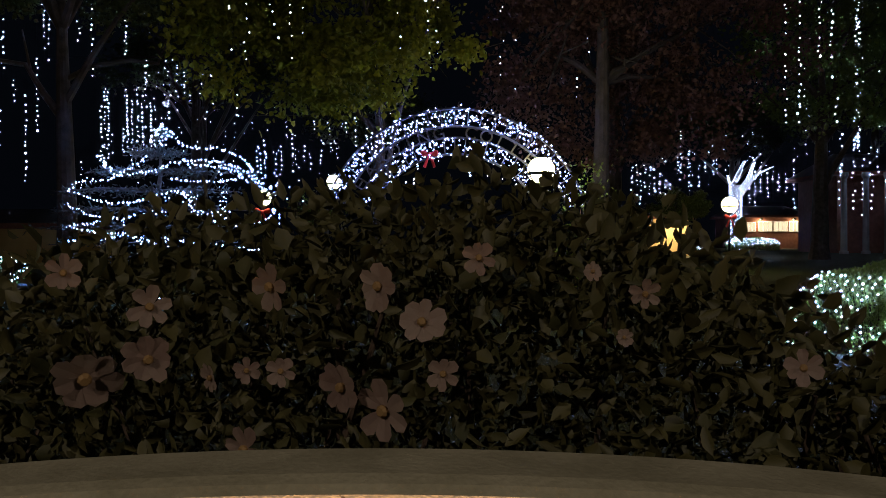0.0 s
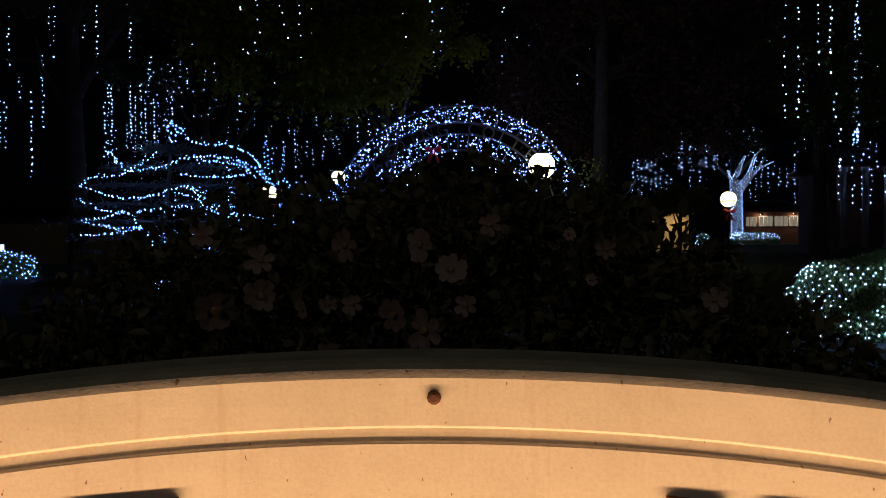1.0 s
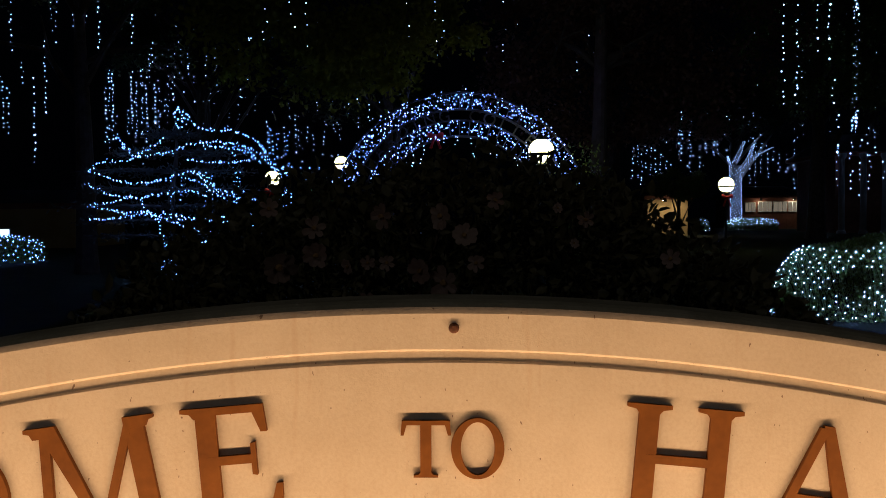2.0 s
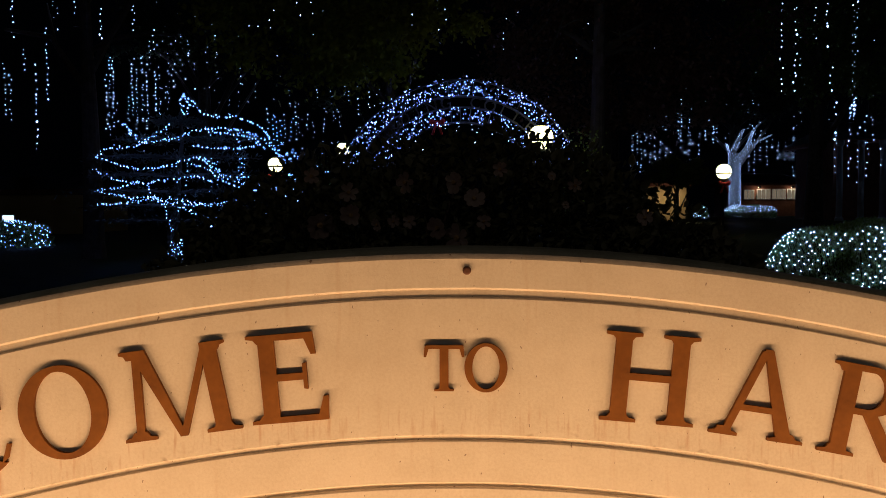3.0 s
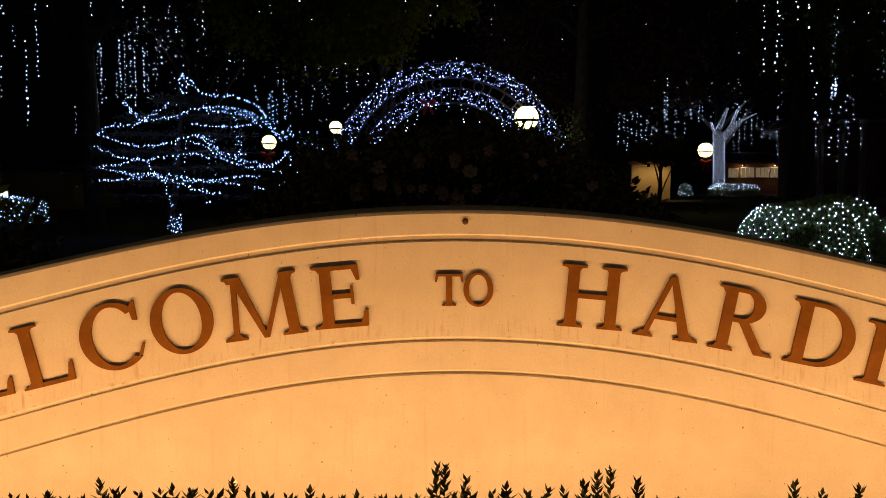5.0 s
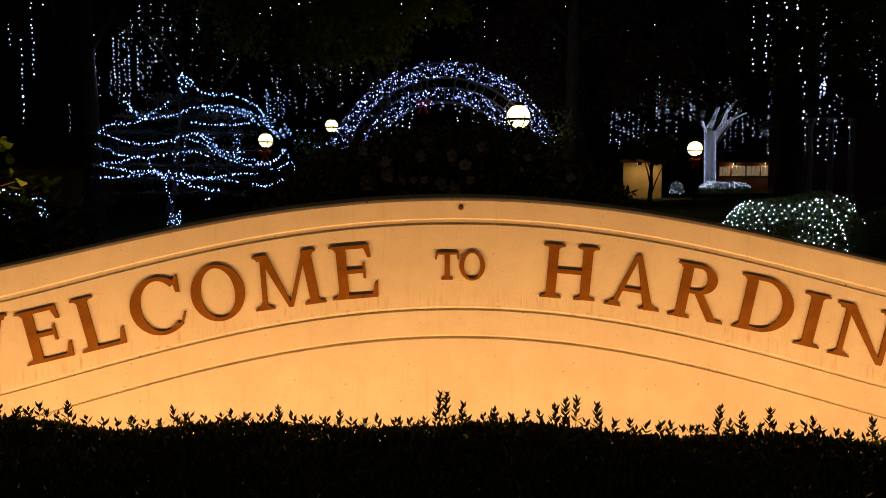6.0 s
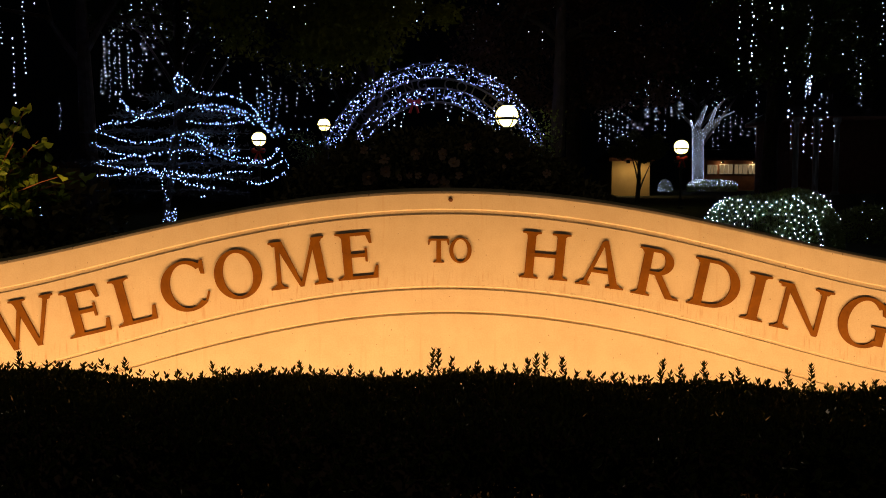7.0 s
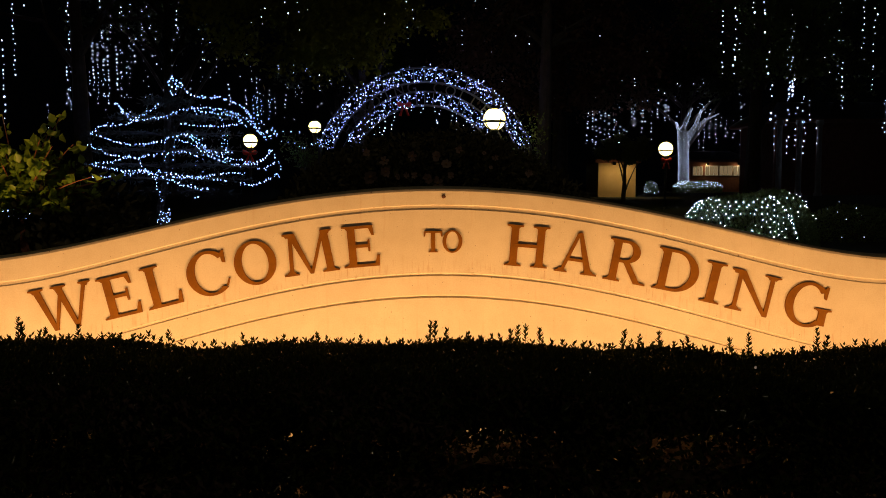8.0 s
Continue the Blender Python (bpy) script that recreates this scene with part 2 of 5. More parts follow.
def box(bm, x0, x1, y0, y1, z0, z1, bevel=0.0):
    r = bmesh.ops.create_cube(bm, size=1.0)
    vs = r["verts"]
    for v in vs:
        v.co = Vector((x0 + (v.co.x + 0.5) * (x1 - x0), y0 + (v.co.y + 0.5) * (y1 - y0), z0 + (v.co.z + 0.5) * (z1 - z0)))
    if bevel:
        es = list({e for v in vs for e in v.link_edges})
        bmesh.ops.bevel(bm, geom=es, offset=bevel, segments=2, affect="EDGES")
    return vs


def box_part(name, dims, material, parent=None, label="", bevel=0.0):
    bm = bmesh.new()
    box(bm, *dims, bevel=bevel)
    return part(name, bm, material, parent, label)


def tube(bm, pts, radii, sides=8, closed=False):
    """A tapered tube along points."""
    pts = [Vector(p) for p in pts]
    if not hasattr(radii, "__len__"):
        radii = [radii] * len(pts)
    rings = []
    n = len(pts)
    for i, p in enumerate(pts):
        a = pts[(i + 1) % n] if closed or i < n - 1 else p
        b = pts[i - 1] if closed or i > 0 else p
        d = (a - b).normalized()
        side = d.cross(Vector((0, 0, 1)) if abs(d.z) < 0.9 else Vector((0, 1, 0))).normalized()
        up = side.cross(d).normalized()
        rings.append([bm.verts.new(p + (side * math.cos(q) + up * math.sin(q)) * radii[i]) for q in (2 * math.pi * j / sides for j in range(sides))])
    for i in range(n if closed else n - 1):
        r0, r1 = rings[i], rings[(i + 1) % n]
        for j in range(sides):
            bm.faces.new((r0[j], r0[(j + 1) % sides], r1[(j + 1) % sides], r1[j]))
    if not closed:
        bm.faces.new(rings[0][::-1])
        bm.faces.new(rings[-1])


def lathe(bm, profile, sides=24, centre=(0, 0)):
    rings = [[bm.verts.new((centre[0] + r * math.cos(2 * math.pi * j / sides), centre[1] + r * math.sin(2 * math.pi * j / sides), z)) for j in range(sides)] for r, z in profile]
    for r0, r1 in zip(rings, rings[1:]):
        for j in range(sides):
            bm.faces.new((r0[j], r0[(j + 1) % sides], r1[(j + 1) % sides], r1[j]))
    bm.faces.new(rings[0][::-1])
    bm.faces.new(rings[-1])


def prism(bm, outline, y0, y1):
    """An outline in x, z, thick from y0 (front) to y1 (back)."""
    a = [bm.verts.new((x, y0, z)) for x, z in outline]
    b = [bm.verts.new((x, y1, z)) for x, z in outline]
    n = len(a)
    bm.faces.new(a)
    bm.faces.new(b[::-1])
    for i in range(n):
        bm.faces.new((a[i], b[i], b[(i + 1) % n], a[(i + 1) % n]))


def thing(name, label, category, place=(0, 0, 0), turn=0, group="", kind=""):
    ob = new(name)
    ob.empty_display_size = 0.1
    ob.matrix_world = pose(*place, 0, 0, turn)
    return tagged(ob, label, category, group, kind)


def unit(v):
    return v / np.maximum(np.linalg.norm(v, axis=-1, keepdims=True), 1e-6)


def leaf_cards(points, outward, length, width, spread=0.9, fold=0.25):
    """Pointed leaves with a fold: two triangles-and-a-bit each, six corners."""
    n = len(points)
    d = unit(np.asarray(outward) + spread * np.random.randn(n, 3))
    s = unit(np.cross(d, np.random.randn(n, 3)))
    u = np.cross(s, d)
    L = (length * (0.6 + 0.8 * np.random.rand(n)))[:, None]
    W = (width * (0.6 + 0.8 * np.random.rand(n)))[:, None]
    p = np.asarray(points)
    base, tip = p, p + d * L
    r1, r2 = p + d * L * 0.35 + s * W * 0.5 + u * W * fold, p + d * L * 0.7 + s * W * 0.38 + u * W * fold
    l1, l2 = p + d * L * 0.35 - s * W * 0.5 + u * W * fold, p + d * L * 0.7 - s * W * 0.38 + u * W * fold
    right = np.stack((base, r1, r2, tip), 1)
    left = np.stack((tip, l2, l1, base), 1)
    return np.concatenate((right, left), 0)


def leaf_mesh(name, points, outward, length, width, material, parent, label="", spread=0.9):
    """Leaves as islands: each leaf has six corners and two faces."""
    q = leaf_cards(points, outward, length, width, spread)
    n = len(points)
    right, left = q[:n], q[n:]
    v = np.stack((right[:, 0], right[:, 1], right[:, 2], right[:, 3], left[:, 1], left[:, 2]), 1).reshape(-1, 3)
    f = (np.arange(n)[:, None, None] * 6 + np.array(((0, 1, 2, 3), (3, 4, 5, 0)))[None]).reshape(-1)
    me = bpy.data.meshes.new(name)
    me.vertices.add(len(v))
    me.vertices.foreach_set("co", v.astype(np.float32).reshape(-1))
    me.loops.add(len(f))
    me.loops.foreach_set("vertex_index", f.astype(np.int32))
    me.polygons.add(2 * n)
    me.polygons.foreach_set("loop_start", np.arange(0, len(f), 4, dtype=np.int32))
    me.update(calc_edges=True)
    me.materials.append(material)
    return tagged(link(name, me, parent, label), kind="stuff")


# ---------------------------------------------------------------- ground
def ground():
    xs = [-900, -300, -120, -60, -30, -15, -8, -4, 0, 4, 8, 15, 30, 60, 120, 300, 900]
    ys = [-900, -300, -100, -40, -20, -12, -8, -4, 0, 4, 8, 14, 20, 30, 45, 65, 100, 200, 500, 1500]
    bm = bmesh.new()
    grid = [[bm.verts.new((x, y, 0.0 if y < 2 else min(0.9, 0.012 * (y - 2)))) for x in xs] for y in ys]
    for a, b in zip(grid, grid[1:]):
        for i in range(len(xs) - 1):
            bm.faces.new((a[i], a[i + 1], b[i + 1], b[i]))
    tagged(part("ground", bm, M_GRASS), "dark lawn at night", "ground", kind="structure")
    bm = bmesh.new()
    box(bm, -4.2, 4.2, -2.3, 1.9, -0.05, 0.03, 0.01)
    tagged(part("planting_bed", bm, M_MULCH), "brown mulch bed under the sign", "mulch bed", kind="structure")
    bm = bmesh.new()
    box(bm, -120, 120, -16, -8.5, -0.2, 0.012)
    tagged(part("road", bm, M_ASPHALT), "dark asphalt street before the sign", "road", kind="structure")


ground()


def ground_z(y):
    return 0.0 if y < 2 else min(0.9, 0.012 * (y - 2))


# ---------------------------------------------------------------- the sign
SIGN_C = -0.025


def sweep(x, top, a, b, c=0.0):
    """The drawn line of the sign: an arch that runs out level at both ends."""
    q = min(abs(x - SIGN_C), 2.75) ** 2
    return top - a * q + b * q * q + c * q ** 3


def sign_top(x):
    return sweep(x, 1.541, 0.0940, 0.00412, 0.00012)


GROOVES = ((1.438, 0.1033, 0.00372, 0.00025, 0.027, 0.0110, 0.5), (1.0355, 0.1172, 0.00630, 0.0, 0.017, 0.0095, 0.85), (0.9030, 0.1200, 0.00625, 0.0, 0.016, 0.012, 0.9))


def sign_wall(parent):
    bm = bmesh.new()
    thick = 0.145
    cols = []
    n = 150
    for i in range(n + 1):
        x = -3.35 + 6.7 * i / n
        t = sign_top(x)
        prof = [(thick, -0.7), (thick, t + 0.014), (thick - 0.012, t + 0.022), (0.034, t + 0.020), (0.016, t + 0.014), (0.007, t + 0.005), (0.003, t - 0.002), (0.0, t - 0.009)]
        for top, ca, cb, cc, w, deep, ledge in GROOVES:
            g = sweep(x, top, ca, cb, cc)
            prof += [(0.0, g + w / 2 + 0.0015), (0.001, g + w / 2), (deep - 0.001, g + w / 2 - 0.004), (deep, g + w / 2 - 0.005), (deep * ledge, g - w / 2 + 0.002), (0.001, g - w / 2 - 0.0005), (0.0, g - w / 2 - 0.002)]
        prof.append((0.0, -0.7))
        cols.append([bm.verts.new((x, y, z)) for y, z in prof])
    for a, b in zip(cols, cols[1:]):
        for j in range(len(a) - 1):
            bm.faces.new((a[j], b[j], b[j + 1], a[j + 1]))
    bm.faces.new(cols[0])
    bm.faces.new(cols[-1][::-1])
    bmesh.ops.recalc_face_normals(bm, faces=bm.faces)
    ob = part("sign_wall", bm, M_STUCCO, parent, "cream stucco wall with ogee top and three grooves")
    ob.data.materials.append(M_TOP_STUCCO)
    for p in ob.data.polygons:
        p.use_smooth = abs(p.normal.x) < 0.9
        # upward faces along the top take the darker olive stucco
        p.material_index = 1 if p.normal.z > 0.35 and p.center.y > 0.006 and p.center.z > sign_top(p.center.x) - 0.002 else 0
    ob.data.set_sharp_from_angle(angle=radians(14))
    return ob


# Serif capitals, drawn in a box one unit high: each stroke is a prism, each a hair deeper than the last.
def bar(x0, z0, x1, z1, w0, w1=None):
    """A slanted stem with level ends."""
    w1 = w0 if w1 is None else w1
    return [(x0 - w0 / 2, z0), (x0 + w0 / 2, z0), (x1 + w1 / 2, z1), (x1 - w1 / 2, z1)]


def serif(x, z, w, up):
    """A bracketed foot or head serif."""
    s = 1 if up else -1
    pts = [(x - w / 2, z), (x + w / 2, z), (x + w / 2, z + s * 0.035), (x + w * 0.30, z + s * 0.05), (x + w * 0.20, z + s * 0.10), (x - w * 0.20, z + s * 0.10), (x - w * 0.30, z + s * 0.05), (x - w / 2, z + s * 0.035)]
    return pts if up else pts[::-1]


def arm(x0, x1, z, h, flare, up):
    """A level arm ending in a flared beak."""
    s = 1 if up else -1
    pts = [(x0, z), (x1, z), (x1 + 0.02, z + s * flare), (x1 - 0.035, z + s * flare), (x1 - 0.10, z + s * h), (x0, z + s * h)]
    return pts if up else pts[::-1]


def bowl(cx, cz, rx, rz, thick, thin, a0, a1, n=40):
    """A curved stroke, thick at the sides and thin at top and bottom: a list of quads."""
    out = []

    def edge(a):
        c, s = math.cos(a), math.sin(a)
        return (cx + rx * c, cz + rz * s), (cx + (rx - thick) * c, cz + (rz - thin) * s)
    steps = max(3, int(n * abs(a1 - a0) / 360))
    for i in range(steps):
        (p, q), (r, t) = edge(radians(a0 + (a1 - a0) * i / steps)), edge(radians(a0 + (a1 - a0) * (i + 1) / steps))
        out.append([q, p, r, t])
    return out


ST, TH = 0.180, 0.092


def glyph(ch):
    """Strokes of a letter and its width, height 1; ring strokes come as lists of quads."""
    S, rings = [], []
    if ch == "H":
        w = 1.02
        for x in (0.19, w - 0.19):
            S += [bar(x, 0, x, 1, ST), serif(x, 0, 0.40, True), serif(x, 1, 0.40, False)]
        S.append([(0.19, 0.47), (w - 0.19, 0.47), (w - 0.19, 0.55), (0.19, 0.55)])
    elif ch == "I":
        w = 0.44
        S += [bar(0.22, 0, 0.22, 1, ST), serif(0.22, 0, 0.42, True), serif(0.22, 1, 0.42, False)]
    elif ch == "E":
        w = 0.88
        S += [bar(0.22, 0, 0.22, 1, ST), serif(0.20, 0, 0.40, True), serif(0.20, 1, 0.40, False), arm(0.2, 0.84, 0, 0.07, 0.27, True), arm(0.2, 0.74, 1, 0.07, 0.25, False),
              [(0.2, 0.47), (0.62, 0.47), (0.62, 0.55), (0.2, 0.55)], [(0.60, 0.37), (0.645, 0.36), (0.645, 0.66), (0.60, 0.65)]]
    elif ch == "L":
        w = 0.84
        S += [bar(0.22, 0, 0.22, 1, ST), serif(0.20, 0, 0.40, True), serif(0.22, 1, 0.42, False), arm(0.2, 0.82, 0, 0.07, 0.30, True)]
    elif ch == "T":
        w = 0.86
        S += [bar(0.43, 0, 0.43, 1, ST), serif(0.43, 0, 0.40, True), [(0.06, 0.92), (0.80, 0.92), (0.80, 1.0), (0.06, 1.0)],
              [(0.02, 0.74), (0.07, 0.74), (0.12, 0.93), (0.04, 1.0)], [(0.79, 0.74), (0.84, 0.74), (0.82, 1.0), (0.74, 0.93)]]
    elif ch == "O":
        w = 1.04
        rings.append(bowl(0.52, 0.5, 0.52, 0.535, ST + 0.01, 0.07, 0, 360, 56))
    elif ch == "C":
        w = 1.0
        rings.append(bowl(0.53, 0.5, 0.53, 0.535, ST + 0.01, 0.07, 42, 312, 56))
        S += [[(0.86, 0.70), (0.93, 0.68), (0.945, 0.98), (0.90, 0.99), (0.84, 0.90)], [(0.83, 0.10), (0.90, 0.15), (0.965, 0.30), (0.93, 0.31)]]
    elif ch == "G":
        w = 1.10
        rings.append(bowl(0.53, 0.5, 0.53, 0.535, ST + 0.01, 0.07, 42, 315, 56))
        S += [[(0.88, 0.70), (0.93, 0.68), (0.945, 0.98), (0.90, 0.99), (0.84, 0.90)], bar(0.90, 0.06, 0.90, 0.45, ST), serif(0.90, 0.46, 0.40, False)]
    elif ch == "D":
        w = 1.02
        S += [bar(0.22, 0, 0.22, 1, ST), serif(0.17, 0, 0.30, True), serif(0.17, 1, 0.30, False), [(0.15, 0), (0.45, 0), (0.45, 0.07), (0.15, 0.07)], [(0.15, 0.93), (0.45, 0.93), (0.45, 1), (0.15, 1)]]
        rings.append(bowl(0.45, 0.5, 0.57, 0.5, ST + 0.01, 0.07, -90, 90, 64))
    elif ch == "R":
        w = 1.0
        S += [bar(0.22, 0, 0.22, 1, ST), serif(0.20, 0, 0.40, True), serif(0.17, 1, 0.30, False), [(0.15, 0.93), (0.45, 0.93), (0.45, 1), (0.15, 1)], [(0.15, 0.46), (0.45, 0.46), (0.45, 0.53), (0.15, 0.53)],
              [(0.40, 0.50), (0.56, 0.50), (0.92, 0.0), (0.75, 0.0)], [(0.75, 0.0), (1.03, 0.0), (1.03, 0.035), (0.86, 0.06)]]
        rings.append(bowl(0.45, 0.73, 0.34, 0.27, ST, 0.07, -90, 90, 64))
    elif ch == "A":
        w = 1.10
        S += [bar(0.17, 0, 0.53, 1, TH, TH), bar(0.90, 0, 0.56, 1.02, ST + 0.01, 0.10), serif(0.16, 0, 0.34, True), serif(0.91, 0, 0.42, True), [(0.29, 0.30), (0.80, 0.30), (0.80, 0.37), (0.31, 0.37)]]
    elif ch == "N":
        w = 1.14
        S += [bar(0.21, 0, 0.21, 1, TH), bar(0.95, 0, 0.95, 1, TH), serif(0.21, 0, 0.38, True), serif(0.95, 1, 0.38, False), [(0.12, 1), (0.30, 1), (0.99, -0.02), (0.90, -0.02)], serif(0.13, 1, 0.26, False)]
    elif ch == "M":
        w = 1.34
        S += [bar(0.19, 0, 0.26, 1, TH), bar(1.15, 0, 1.08, 1, ST), serif(0.19, 0, 0.36, True), serif(1.15, 0, 0.40, True), [(0.19, 1), (0.36, 1), (0.72, 0.0), (0.64, 0.0)], [(0.64, 0.0), (0.72, 0.0), (1.10, 1), (1.02, 1)],
              serif(0.20, 1, 0.26, False), serif(1.14, 1, 0.26, False)]
    elif ch == "W":
        w = 1.56
        S += [bar(0.16, 1, 0.50, 0, ST, 0.11)[::-1], bar(0.82, 1, 0.50, 0, TH, 0.07)[::-1], bar(0.72, 1, 1.06, 0, ST, 0.11)[::-1], bar(1.42, 1, 1.06, 0, TH, 0.07)[::-1],
              serif(0.16, 1, 0.38, False), serif(0.74, 1, 0.38, False), serif(1.42, 1, 0.30, False)]
    return S, rings, w


def letter(ch, parent, cx, cz, height, width, tilt):
    strokes, rings, w = glyph(ch)
    bm = bmesh.new()
    front, sx = -0.0115, width / w
    for i, s in enumerate(strokes):
        prism(bm, [((x - w / 2) * sx, (z - 0.5) * height) for x, z in s], front - 0.00008 * i, 0.004)
    for quads in rings:
        last = None
        f = front - 0.00008 * (len(strokes) + 1)
        for q in quads:
            c = [((x - w / 2) * sx, (z - 0.5) * height) for x, z in q]
            a = last or [bm.verts.new((c[0][0], f, c[0][1])), bm.verts.new((c[1][0], f, c[1][1])), bm.verts.new((c[0][0], 0.004, c[0][1])), bm.verts.new((c[1][0], 0.004, c[1][1]))]
            b = [bm.verts.new((c[3][0], f, c[3][1])), bm.verts.new((c[2][0], f, c[2][1])), bm.verts.new((c[3][0], 0.004, c[3][1])), bm.verts.new((c[2][0], 0.004, c[2][1]))]
            bm.faces.new((a[0], a[1], b[1], b[0]))
            bm.faces.new((a[1], a[3], b[3], b[1]))
            bm.faces.new((a[2], a[0], b[0], b[2]))
            if last is None:
                bm.faces.new((a[0], a[2], a[3], a[1]))
            last = b
        bm.faces.new((last[1], last[3], last[2], last[0]))
    bmesh.ops.recalc_face_normals(bm, faces=bm.faces)
    ob = part("letter", bm, M_LETTER, parent, "raised rust-brown serif capital letter " + ch)
    ob.matrix_local = pose(cx, 0, cz, 0, -tilt, 0)
    return ob


def build_sign():
    sign = thing("monument_sign", "cream stucco welcome sign with raised brown serif letters, floodlit", "sign")
    sign.matrix_world = pose(0, 0, 0, 0, 0, 1.4)
    sign_wall(sign)
    line = (("W", -2.241, 0.852, 0.258, 0.356, 11.0), ("E", -1.913, 0.916, 0.247, 0.230, 13.3), ("L", -1.668, 0.975, 0.249, 0.213, 14.0), ("C", -1.392, 1.046, 0.252, 0.258, 12.0),
            ("O", -1.117, 1.109, 0.246, 0.248, 9.0), ("M", -0.799, 1.168, 0.251, 0.326, 7.6), ("E", -0.490, 1.205, 0.246, 0.220, 4.8), ("T", -0.063, 1.232, 0.127, 0.117, 0.0),
            ("O", 0.052, 1.233, 0.127, 0.118, 0.0), ("H", 0.501, 1.202, 0.247, 0.252, -5.0), ("A", 0.806, 1.157, 0.243, 0.252, -8.5), ("R", 1.105, 1.107, 0.254, 0.252, -10.8),
            ("D", 1.411, 1.048, 0.254, 0.272, -11.5), ("I", 1.636, 0.977, 0.248, 0.129, -12.8), ("N", 1.883, 0.912, 0.248, 0.310, -12.8), ("G", 2.232, 0.838, 0.260, 0.296, -11.0))
    for ch, x, z, h, w, tilt in line:
        letter(ch, sign, x, z, h, w, tilt)
    bm = bmesh.new()
    lathe(bm, [(0.012, -0.012), (0.012, 0.004), (0.010, 0.007), (0.006, 0.009)], 10)
    bolt = part("bolt", bm, M_BOLT, sign, "rusty bolt head in a chipped hole")
    bolt.matrix_local = pose(0.0, -0.001, 1.5, 90, 0, 0)


build_sign()


# ---------------------------------------------------------------- floodlights between hedge and sign
def floodlight():
    f = thing("ground_floodlight", "long low bronze floodlight aimed up at the sign", "floodlight", group="floodlights along the sign")
    bm = bmesh.new()
    tube(bm, [(0, 0, 0), (0, 0, 0.07)], 0.014, 8)
    part("stake", bm, M_METAL, f)
    bm = bmesh.new()
    box(bm, -0.66, 0.66, -0.05, 0.05, -0.06, 0.0, 0.008)
    box(bm, -0.66, 0.66, -0.056, -0.046, -0.05, 0.016, 0.003)
    h = part("housing", bm, M_METAL, f)
    tilt = pose(0, 0, 0.11, -25, 0, 0)
    h.matrix_local = tilt
    bm = bmesh.new()
    box(bm, -0.64, 0.64, -0.04, 0.04, 0.0, 0.006)
    g = part("lens", bm, M_FLOODLENS, f, "glowing warm lens")
    g.matrix_local = tilt
    return f


_flood = floodlight()
_flood.matrix_world = pose(FLOOD_X[0], FLOOD_Y - 0.005, 0.02)
for fx in FLOOD_X[1:]:
    copy_thing(_flood, pose(fx, FLOOD_Y - 0.005, 0.02))


# ---------------------------------------------------------------- clipped hedge before the sign
HEDGE_Y0, HEDGE_Y1, HEDGE_TOP = -1.95, -1.20, 0.868


def hedge_height(x, y):
    return HEDGE_TOP + 0.014 * math.sin(3.1 * x + 0.7) + 0.010 * math.sin(7.7 * x) + 0.02 * noise.noise((x * 2.5, y * 3, 0.3)) + 0.016 * math.exp(-((x + 0.45) / 0.5) ** 2) + 0.010 * max(0.0, -x) - 0.024 * min(1.0, max(0.0, x))


def sprig_mesh(seed, height):
    rs = np.random.RandomState(seed)
    bm = bmesh.new()
    lean = rs.uniform(-0.10, 0.10)
    pts = [(lean * height * (k / 4) ** 1.5, 0, height * k / 4 - 0.03) for k in range(5)]
    tube(bm, pts, [0.0016, 0.0015, 0.0012, 0.001, 0.0006], 4)
    rows = int(height / 0.0105)
    for k in range(rows + 1):
        u = (k + 0.5) / (rows + 0.5)
        z = height * u - 0.005
        cx = lean * height * u ** 1.5
        size = (0.031 - 0.008 * u) * rs.uniform(0.8, 1.2)
        for j in range(3):
            a = k * 1.3 + j * 2.09 + rs.uniform(-0.3, 0.3)
            rise = 0.55 + 0.9 * u + rs.uniform(-0.1, 0.2)
            d = Vector((math.cos(a), math.sin(a), rise)).normalized()
            s = d.cross(Vector((0, 0, 1))).normalized()
            p = Vector((cx, 0, z))
            q = [p, p + d * size * 0.45 + s * size * 0.23, p + d * size, p + d * size * 0.45 - s * size * 0.23]
            bm.faces.new([bm.verts.new(v) for v in q])
    me = bpy.data.meshes.new("sprig")
    bm.to_mesh(me)
    bm.free()
    me.materials.append(M_HEDGE)
    return me


def gaps(x, z):
    """Thin places low in the hedge, in two ragged rows."""
    thin = np.array([noise.noise((a * 2.3, 0.5, 3.0)) + 0.8 * noise.noise((a * 9.0, b * 9.0, 7.0)) + 0.14 * min(1.0, max(-1.0, a)) for a, b in zip(x, z)])
    band = np.exp(-((z - 0.53) / 0.05) ** 2) + np.exp(-((z - 0.31) / 0.07) ** 2)
    return np.random.rand(len(x)) > np.clip((thin - 0.10) * 4.5, 0, 0.97) * np.clip(band, 0, 1)


